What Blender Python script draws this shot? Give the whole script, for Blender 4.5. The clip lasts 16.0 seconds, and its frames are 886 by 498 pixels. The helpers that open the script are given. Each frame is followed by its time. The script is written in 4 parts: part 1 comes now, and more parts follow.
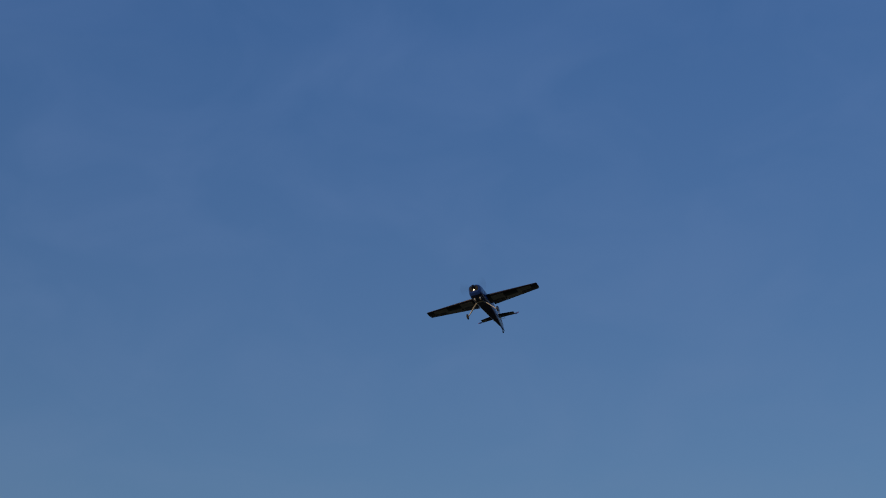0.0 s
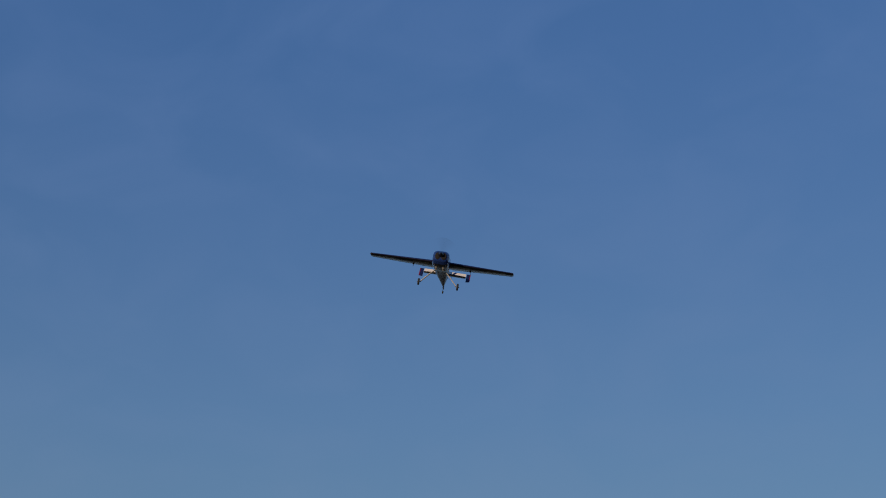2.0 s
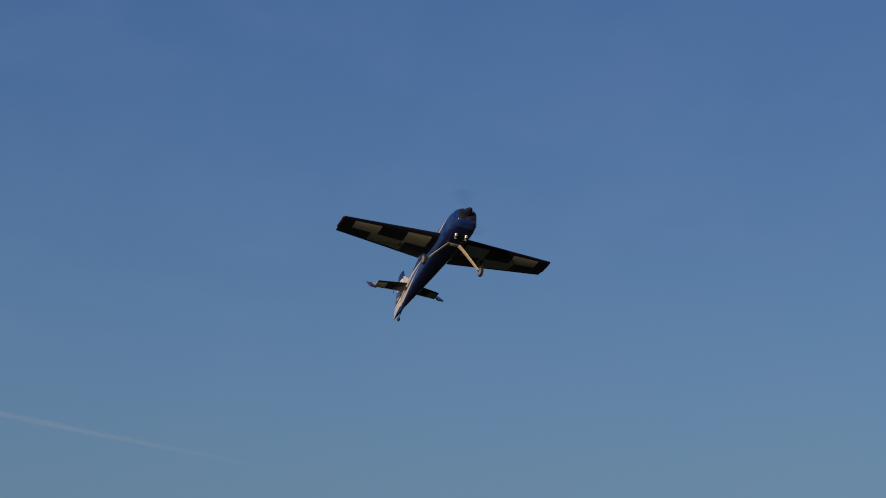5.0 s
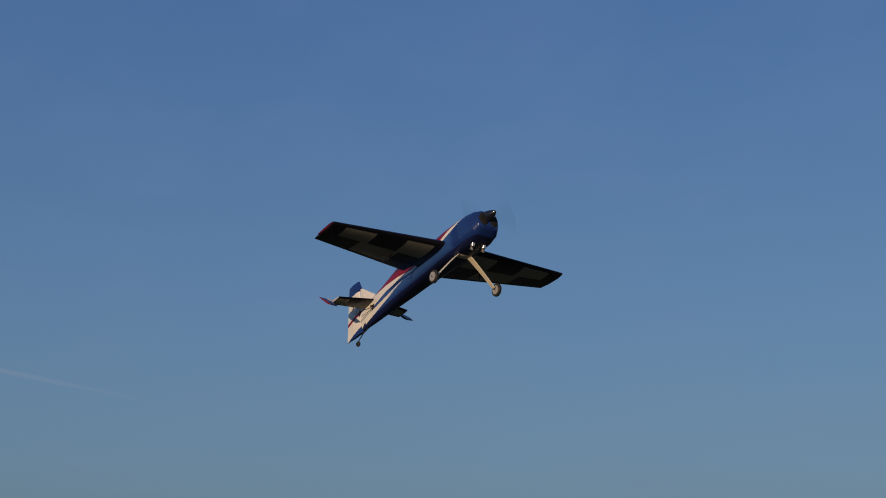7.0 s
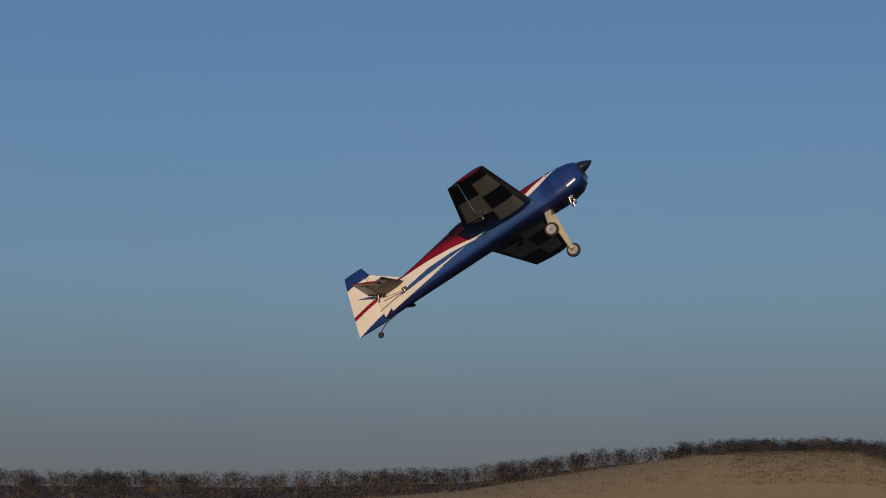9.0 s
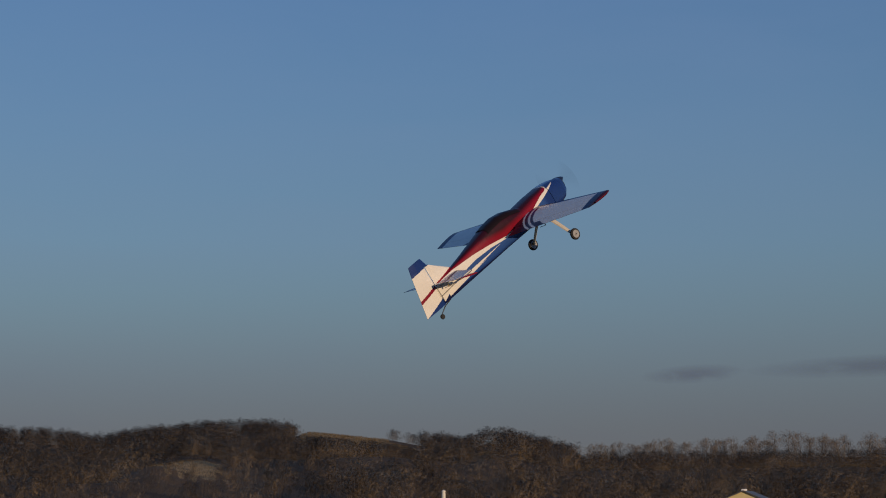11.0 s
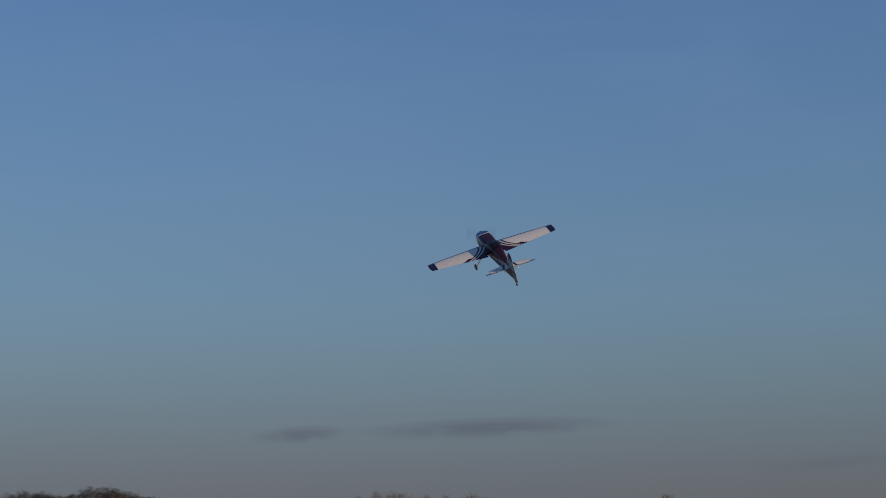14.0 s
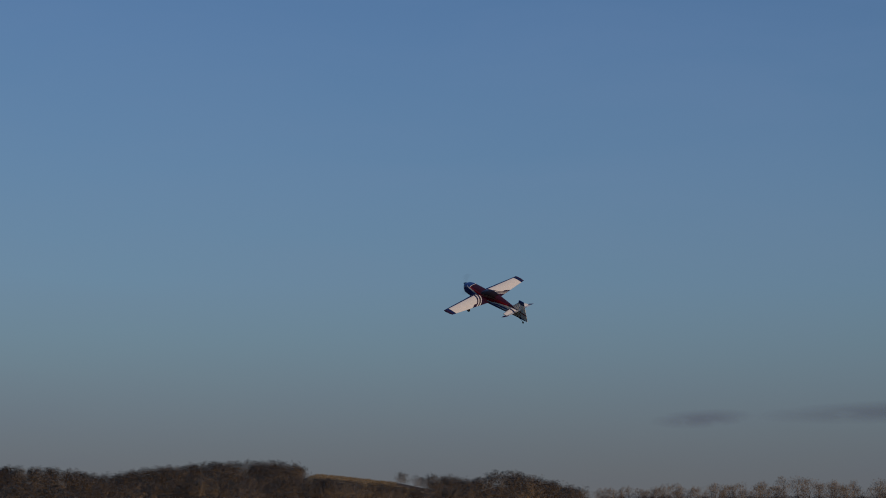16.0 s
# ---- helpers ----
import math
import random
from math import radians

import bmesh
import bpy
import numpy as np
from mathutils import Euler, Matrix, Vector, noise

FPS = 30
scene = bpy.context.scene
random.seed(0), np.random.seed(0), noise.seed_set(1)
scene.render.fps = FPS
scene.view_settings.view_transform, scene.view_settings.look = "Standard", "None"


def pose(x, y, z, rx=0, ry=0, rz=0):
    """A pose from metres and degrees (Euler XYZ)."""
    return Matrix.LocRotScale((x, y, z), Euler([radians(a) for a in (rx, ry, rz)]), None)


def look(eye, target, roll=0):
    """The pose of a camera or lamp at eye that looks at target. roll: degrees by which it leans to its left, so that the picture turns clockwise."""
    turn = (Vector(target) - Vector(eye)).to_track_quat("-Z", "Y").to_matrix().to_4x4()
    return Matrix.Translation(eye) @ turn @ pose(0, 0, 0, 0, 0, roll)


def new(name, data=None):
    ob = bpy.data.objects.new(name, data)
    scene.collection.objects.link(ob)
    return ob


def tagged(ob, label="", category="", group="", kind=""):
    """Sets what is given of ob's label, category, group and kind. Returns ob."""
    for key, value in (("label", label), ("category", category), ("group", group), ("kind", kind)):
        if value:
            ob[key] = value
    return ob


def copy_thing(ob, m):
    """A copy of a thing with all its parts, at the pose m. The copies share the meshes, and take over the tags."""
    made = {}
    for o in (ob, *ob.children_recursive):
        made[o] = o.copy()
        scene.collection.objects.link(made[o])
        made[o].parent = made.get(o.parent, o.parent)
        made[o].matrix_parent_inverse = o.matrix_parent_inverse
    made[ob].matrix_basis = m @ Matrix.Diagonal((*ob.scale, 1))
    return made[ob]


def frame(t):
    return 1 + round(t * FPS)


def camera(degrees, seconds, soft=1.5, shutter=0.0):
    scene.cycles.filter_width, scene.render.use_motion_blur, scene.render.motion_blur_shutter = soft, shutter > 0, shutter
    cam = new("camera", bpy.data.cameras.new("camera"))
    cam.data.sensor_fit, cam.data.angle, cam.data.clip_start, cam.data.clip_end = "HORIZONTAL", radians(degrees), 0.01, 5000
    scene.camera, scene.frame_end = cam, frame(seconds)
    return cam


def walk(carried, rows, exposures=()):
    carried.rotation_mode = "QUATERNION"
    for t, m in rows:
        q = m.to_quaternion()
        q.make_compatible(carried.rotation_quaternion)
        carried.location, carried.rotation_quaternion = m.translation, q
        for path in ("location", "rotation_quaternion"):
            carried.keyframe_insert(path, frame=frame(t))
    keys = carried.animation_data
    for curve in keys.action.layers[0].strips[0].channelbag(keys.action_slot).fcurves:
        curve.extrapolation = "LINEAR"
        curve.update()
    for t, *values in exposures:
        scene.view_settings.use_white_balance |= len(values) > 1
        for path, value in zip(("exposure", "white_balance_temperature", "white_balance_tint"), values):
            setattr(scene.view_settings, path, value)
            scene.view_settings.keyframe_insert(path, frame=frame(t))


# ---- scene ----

# ---------------------------------------------------------------- camera
# seconds, bearing, upward tilt, roll (degrees); the operator stands and pans
VIEW_ROWS = (
    (0, -68, 23, 0),
    (0.5, -67.9, 22.6, 0),
    (1, -67.8, 22.2, 0),
    (1.5, -67.6, 21.8, 0),
    (2, -67.4, 21.4, 0),
    (2.5, -67.2, 21, 0),
    (3, -67, 20.5, 0),
    (3.5, -66.8, 19.8, 0),
    (4, -66.5, 18.9, 0),
    (4.5, -66, 18, 0),
    (5.3, -65.2, 17, 0),
    (6.2, -63.9, 16.1, 0),
    (7, -62, 15.4, 0),
    (7.5, -59.3, 13.6, 0),
    (7.8, -56.8, 12.2, 0),
    (8, -54.6, 11.2, 0),
    (8.2, -52, 10.2, 0),
    (8.8, -42.6, 9.3, 0),
    (9.5, -29.5, 8.8, 0),
    (10.3, -13.37, 8.94, 0.82),
    (10.5, -9.43, 8.64, 0.33),
    (11, 0, 8.31, -0.04),
    (11.5, 7.26, 8.56, -0.08),
    (12, 12.54, 8.64, 0.15),
    (12.5, 13.02, 9.05, -0.1),
    (13, 13.68, 9.19, 0.09),
    (13.5, 13.44, 9.65, 0.29),
    (14, 12.42, 10.17, 0.41),
    (14.5, 10.6, 10.94, 0.1),
    (15, 7.42, 10.64, 0),
    (15.5, 5.75, 10.38, 0.2),
    (16, -0.31, 9.66, -0.49),
)
# seconds, place of the balance point, and Euler turn (degrees)
FLIGHT_ROWS = (
    (0, -29.403, 12.706, 14.221, 9.5, 0.3, -39.7),
    (0.5, -28.002, 11.537, 13.540, 6.4, -8.3, -35.7),
    (1, -26.453, 11.674, 13.323, -2.5, -3.2, -35.2),
    (1.5, -24.859, 11.178, 12.694, -9.0, 8.3, -28.7),
    (2, -23.756, 9.872, 11.514, -9.1, 10.2, -24.5),
    (2.5, -22.072, 9.319, 10.804, -6.5, 4.5, -19.7),
    (3, -20.369, 8.457, 10.092, -5.9, -0.7, -17.3),
    (3.5, -18.823, 7.875, 9.077, -14.3, -1.4, -14.7),
    (4, -17.193, 7.288, 8.148, -15.9, -8.1, -10.2),
    (4.5, -16.275, 7.237, 7.529, -8.5, -11.5, -5.2),
    (5.3, -15.083, 6.958, 6.786, -6.0, -11.7, -0.6),
    (6.2, -13.533, 6.617, 6.013, -3.6, -12.8, 4.6),
    (7, -12.024, 6.385, 5.380, -1.8, -13.3, 7.9),
    (7.5, -11.074, 6.405, 4.684, -4.2, -17.9, 14.7),
    (7.8, -10.306, 6.869, 4.342, -3.0, -22.1, 16.8),
    (8, -9.762, 7.359, 4.231, -4.2, -25.1, 16.5),
    (8.2, -9.200, 7.574, 4.074, -3.1, -28.4, 18.3),
    (8.8, -8.182, 9.554, 3.979, -5.4, -30.3, 22.4),
    (9.5, -6.029, 11.890, 3.971, -8.0, -31.5, 25.0),
    (10.3, -2.497, 13.943, 4.117, -9.9, -31.8, 26.7),
    (10.5, -1.608, 14.443, 4.097, -9.2, -33.2, 31.8),
    (11, 0.675, 15.977, 4.278, -3.4, -37.1, 38.6),
    (11.5, 2.758, 17.251, 4.643, -11.5, -36.5, 50.1),
    (12, 4.453, 18.785, 5.111, -16.5, -36.6, 61.7),
    (12.5, 5.712, 20.632, 5.588, -18.5, -24.2, 66.2),
    (13, 6.792, 23.301, 5.916, -20.8, -36.1, 75.6),
    (13.5, 7.164, 25.817, 6.468, -18.4, -38.0, 84.0),
    (14, 7.126, 28.578, 6.989, -21.9, -28.7, 94.4),
    (14.5, 6.409, 31.386, 7.225, -24.5, -28.5, 106.5),
    (15, 5.311, 34.452, 7.301, -19.4, -28.9, 114.0),
    (15.5, 3.279, 36.827, 7.311, -23.3, -28.7, 124.9),
    (16, 0.732, 40.309, 7.506, -28.7, -25.2, 136.9),
)
EYE = Vector((0.0, 0.0, 1.7))


def view_pose(bearing, tilt, roll):
    b, e = radians(bearing), radians(tilt)
    way = Vector((math.sin(b) * math.cos(e), math.cos(b) * math.cos(e), math.sin(e)))
    return look(EYE, EYE + way * 10, -roll)


cam = camera(27.53, 16.0, soft=1.0)
# the camera's own exposure drifts a little as it pans
EXPOSURE_ROWS = ((0, -0.18), (1, -0.1), (3, -0.1), (4.5, -0.17), (8, -0.17), (10.5, -0.11), (11.0, -0.1), (11.5, 0.02), (13, 0.05), (13.5, 0.03), (15, -0.1), (16, -0.18))
walk(cam, [(t, view_pose(b, e, r)) for t, b, e, r in VIEW_ROWS], EXPOSURE_ROWS)

# ---------------------------------------------------------------- light
SUN_WAY = Vector((0.57, -0.81, 0.14)).normalized()
SUN_UP = math.asin(SUN_WAY.z)
SUN_TURN = math.atan2(SUN_WAY.x, SUN_WAY.y)

world = bpy.data.worlds.new("evening_sky")
scene.world = world
world.use_nodes = True
wn, wl = world.node_tree.nodes, world.node_tree.links
sky = wn.new("ShaderNodeTexSky")
sky.sky_type = "NISHITA"
sky.sun_disc = False
sky.sun_elevation, sky.sun_rotation = SUN_UP, SUN_TURN
sky.altitude, sky.air_density, sky.dust_density, sky.ozone_density = 300, 1.0, 0.4, 4.0
back = wn["Background"]
back.inputs["Strength"].default_value = 0.14
coord = wn.new("ShaderNodeTexCoord")
# thin high cirrus drawn out in streaks
veil_map = wn.new("ShaderNodeMapping")
veil_map.inputs["Scale"].default_value = (2.2, 5.5, 9.0)
veil_map.inputs["Rotation"].default_value = (0.1, 0.25, 0.6)
veil = wn.new("ShaderNodeTexNoise")
veil.inputs["Scale"].default_value = 2.4
veil.inputs["Detail"].default_value = 5
veil.inputs["Distortion"].default_value = 0.6
veil_ramp = wn.new("ShaderNodeMapRange")
veil_ramp.inputs["From Min"].default_value, veil_ramp.inputs["From Max"].default_value = 0.42, 0.78
veil_ramp.inputs["To Max"].default_value = 0.2
veil_mix = wn.new("ShaderNodeMixRGB")
veil_mix.inputs["Color2"].default_value = (1.6, 2.6, 4.4, 1)
wl.new(coord.outputs["Generated"], veil_map.inputs["Vector"])
wl.new(veil_map.outputs["Vector"], veil.inputs["Vector"])
wl.new(veil.outputs["Fac"], veil_ramp.inputs["Value"])
wl.new(veil_ramp.outputs["Result"], veil_mix.inputs["Fac"])
wl.new(sky.outputs["Color"], veil_mix.inputs["Color1"])
# dusky ground haze: the low sky is dimmer and greyer than clean air, all the way round
split = wn.new("ShaderNodeSeparateXYZ")
haze = wn.new("ShaderNodeValToRGB")
haze.color_ramp.interpolation = "B_SPLINE"
scaled = wn.new("ShaderNodeMath")
scaled.operation = "MULTIPLY"
scaled.inputs[1].default_value = 2.0
for k, (up, tint) in enumerate(((2.5, (0.535, 0.405, 0.515)), (4.5, (0.765, 0.56, 0.62)), (6.5, (1.08, 0.81, 0.76)), (8.5, (1.25, 0.94, 0.85)),
                                (12, (1.31, 1.05, 0.98)), (16, (1.36, 1.12, 1.08)), (26, (1.28, 1.17, 1.28)))):
    e = haze.color_ramp.elements[k] if k < 2 else haze.color_ramp.elements.new(0.99)
    e.position = 2.0 * math.sin(radians(up))
    e.color = (*[v / 1.4 for v in tint], 1)
dim = wn.new("ShaderNodeMixRGB")
dim.blend_type = "MULTIPLY"
dim.inputs["Fac"].default_value = 1.0
wl.new(coord.outputs["Generated"], split.inputs["Vector"])
wl.new(split.outputs["Z"], scaled.inputs[0])
wl.new(scaled.outputs[0], haze.inputs["Fac"])
wl.new(veil_mix.outputs["Color"], dim.inputs["Color1"])
wl.new(haze.outputs["Color"], dim.inputs["Color2"])
# an even veil of high haze over the whole sky, blue overhead and grey at the horizon
even = wn.new("ShaderNodeValToRGB")
even.color_ramp.interpolation = "B_SPLINE"
for k, (up, tint) in enumerate(((2.5, (1.06, 1.14, 1.24)), (4.5, (1.19, 1.45, 1.52)), (6.5, (1.13, 1.70, 2.00)), (8.5, (1.14, 1.88, 2.62)),
                                (13, (0.98, 1.82, 3.02)), (20, (0.68, 1.38, 2.76)), (29, (0.44, 1.12, 2.68)))):
    e = even.color_ramp.elements[k] if k < 2 else even.color_ramp.elements.new(0.99)
    e.position = 2.0 * math.sin(radians(up))
    e.color = (*[v / 3 for v in tint], 1)
lift, over = wn.new("ShaderNodeMixRGB"), wn.new("ShaderNodeMixRGB")
lift.blend_type, lift.inputs["Fac"].default_value = "MULTIPLY", 1.0
lift.inputs["Color2"].default_value = (3, 3, 3, 1)
over.inputs["Fac"].default_value = 0.5
wl.new(scaled.outputs[0], even.inputs["Fac"])
wl.new(even.outputs["Color"], lift.inputs["Color1"])
wl.new(dim.outputs["Color"], over.inputs["Color1"])
wl.new(lift.outputs["Color"], over.inputs["Color2"])
wl.new(over.outputs["Color"], back.inputs["Color"])

sun_data = bpy.data.lights.new("sun", "SUN")
sun_data.energy, sun_data.angle, sun_data.color = 3.2, radians(0.5), (1.0, 0.72, 0.45)
sun = new("sun", sun_data)
sun.matrix_basis = look(SUN_WAY * 50, (0, 0, 0))


# ---------------------------------------------------------------- materials
def material(name, color, rough=0.5, metal=0.0, grain=0.0, size=5.0, bump=0.0, coat=0.0, color2=None, spec=0.5):
    """Principled surface whose colour wanders to color2 at two scales, with fine relief."""
    m = bpy.data.materials.new(name)
    m.use_nodes = True
    n, l = m.node_tree.nodes, m.node_tree.links
    b = n["Principled BSDF"]
    b.inputs["Roughness"].default_value = rough
    b.inputs["Metallic"].default_value = metal
    b.inputs["Coat Weight"].default_value = coat
    b.inputs["Specular IOR Level"].default_value = spec
    b.inputs["Base Color"].default_value = (*color, 1)
    if grain or bump or color2:
        c = n.new("ShaderNodeTexCoord")
        a = n.new("ShaderNodeTexNoise")
        a.inputs["Scale"].default_value, a.inputs["Detail"].default_value = size, 6
        l.new(c.outputs["Object"], a.inputs["Vector"])
        k = n.new("ShaderNodeTexNoise")
        k.inputs["Scale"].default_value, k.inputs["Detail"].default_value = size * 0.13, 3
        l.new(c.outputs["Object"], k.inputs["Vector"])
        s = n.new("ShaderNodeMath")
        s.operation = "ADD"
        l.new(a.outputs["Fac"], s.inputs[0])
        l.new(k.outputs["Fac"], s.inputs[1])
        f = n.new("ShaderNodeMapRange")
        f.inputs["From Min"].default_value, f.inputs["From Max"].default_value = 0.72, 1.28
        l.new(s.outputs[0], f.inputs["Value"])
        x = n.new("ShaderNodeMixRGB")
        x.inputs["Color1"].default_value = (*color, 1)
        x.inputs["Color2"].default_value = (*(color2 or [v * (1 - grain) for v in color]), 1)
        l.new(f.outputs["Result"], x.inputs["Fac"])
        l.new(x.outputs["Color"], b.inputs["Base Color"])
        if bump:
            u = n.new("ShaderNodeBump")
            u.inputs["Strength"].default_value = bump
            l.new(a.outputs["Fac"], u.inputs["Height"])
            l.new(u.outputs["Normal"], b.inputs["Normal"])
    return m


def film_material(name, rough, coat):
    """Iron-on covering film whose printed colours come with the mesh."""
    m = material(name, (0.5, 0.5, 0.5), rough, coat=coat, spec=0.22)
    m.node_tree.nodes["Principled BSDF"].inputs["Coat Roughness"].default_value = 0.2
    n, l = m.node_tree.nodes, m.node_tree.links
    b = n["Principled BSDF"]
    a = n.new("ShaderNodeVertexColor")
    a.layer_name = "livery"
    c = n.new("ShaderNodeTexCoord")
    w = n.new("ShaderNodeTexNoise")
    w.inputs["Scale"].default_value, w.inputs["Detail"].default_value = 9, 4
    l.new(c.outputs["Object"], w.inputs["Vector"])
    g = n.new("ShaderNodeMapRange")
    g.inputs["To Min"].default_value, g.inputs["To Max"].default_value = 0.86, 1.06
    l.new(w.outputs["Fac"], g.inputs["Value"])
    x = n.new("ShaderNodeMixRGB")
    x.blend_type, x.inputs["Fac"].default_value = "MULTIPLY", 1.0
    l.new(a.outputs["Color"], x.inputs["Color1"])
    l.new(g.outputs["Result"], x.inputs["Color2"])
    l.new(x.outputs["Color"], b.inputs["Base Color"])
    u = n.new("ShaderNodeBump")
    u.inputs["Strength"].default_value, u.inputs["Distance"].default_value = 0.12, 0.01
    l.new(w.outputs["Fac"], u.inputs["Height"])
    l.new(u.outputs["Normal"], b.inputs["Normal"])
    return m


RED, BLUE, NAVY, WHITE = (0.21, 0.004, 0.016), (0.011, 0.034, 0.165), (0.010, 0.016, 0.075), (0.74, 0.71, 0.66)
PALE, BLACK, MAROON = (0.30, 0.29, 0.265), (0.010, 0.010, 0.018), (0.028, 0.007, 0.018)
# the deep red serves as painted shade on the fuselage back, and colours the wing tips
DEEP_RED, TIP_RED, SHEEN_BLUE = (0.032, 0.004, 0.008), (0.19, 0.005, 0.015), (0.026, 0.075, 0.26)

M_FILM = film_material("covering_film", 0.30, 0.12)
M_COWL = film_material("cowl_paint", 0.24, 0.8)
M_CANOPY = material("smoked_canopy", (0.014, 0.008, 0.009), 0.3, grain=0.3, size=6, coat=0.0, spec=0.14)
M_SPINNER = material("spinner_paint", (0.012, 0.014, 0.03), 0.22, grain=0.2, size=20, coat=0.6, spec=0.5)
M_GEAR = material("cream_gear", (0.66, 0.60, 0.48), 0.4, grain=0.15, size=20)
M_TYRE = material("tyre_rubber", (0.022, 0.022, 0.024), 0.8, grain=0.3, size=60, bump=0.1)
M_RIM = material("rim_plastic", (0.34, 0.34, 0.35), 0.45, grain=0.2, size=40)
M_STEEL = material("steel_wire", (0.35, 0.34, 0.33), 0.35, metal=1.0, grain=0.3, size=50)
M_BRASS = material("brass_horn", (0.55, 0.40, 0.18), 0.35, metal=1.0, grain=0.3, size=50)
M_SERVO = material("black_plastic", (0.02, 0.02, 0.022), 0.5, grain=0.3, size=60)
M_PIPE = material("exhaust_metal", (0.70, 0.68, 0.64), 0.3, metal=0.8, grain=0.25, size=40)
# plain black in place of the shade inside the intake openings
M_DARK = material("intake_shade_black", (0.01, 0.01, 0.01), 0.9, grain=0.3, size=30)

M_TREE = material("bare_twigs", (0.165, 0.140, 0.120), 0.9, color2=(0.10, 0.086, 0.076), size=0.16, spec=0.1)


def thin_cover(m, cover):
    """A spray of fine twigs covers only a share of its own outline."""
    n, l = m.node_tree.nodes, m.node_tree.links
    end = n["Material Output"].inputs["Surface"]
    was = end.links[0].from_socket
    gap, both = n.new("ShaderNodeBsdfTransparent"), n.new("ShaderNodeMixShader")
    both.inputs["Fac"].default_value = cover
    l.new(gap.outputs["BSDF"], both.inputs[1])
    l.new(was, both.inputs[2])
    l.new(both.outputs["Shader"], end)
    return m


def toned_material(name, color, color2, cover=0.27):
    """Twigs whose colour differs from plant to plant."""
    m = material(name, color, 0.9, spec=0.1)
    n, l = m.node_tree.nodes, m.node_tree.links
    tone = n.new("ShaderNodeVertexColor")
    tone.layer_name = "tone"
    mix = n.new("ShaderNodeMixRGB")
    mix.inputs["Color1"].default_value, mix.inputs["Color2"].default_value = (*color, 1), (*color2, 1)
    l.new(tone.outputs["Color"], mix.inputs["Fac"])
    l.new(mix.outputs["Color"], n["Principled BSDF"].inputs["Base Color"])
    # thin twigs pass half of the light on to their far side
    thin, both = n.new("ShaderNodeBsdfTranslucent"), n.new("ShaderNodeMixShader")
    l.new(mix.outputs["Color"], thin.inputs["Color"])
    l.new(n["Principled BSDF"].outputs["BSDF"], both.inputs[1])
    l.new(thin.outputs["BSDF"], both.inputs[2])
    l.new(both.outputs["Shader"], n["Material Output"].inputs["Surface"])
    return thin_cover(m, cover)


thin_cover(M_TREE, 0.5)
M_WOODS = toned_material("bare_wood_twigs", (0.150, 0.115, 0.085), (0.385, 0.30, 0.212))
M_BARK = material("grey_bark", (0.20, 0.165, 0.13), 0.9, color2=(0.12, 0.10, 0.085), size=1.5, bump=0.3, spec=0.1)
M_BRUSH = toned_material("dry_brush", (0.17, 0.132, 0.094), (0.40, 0.312, 0.215))


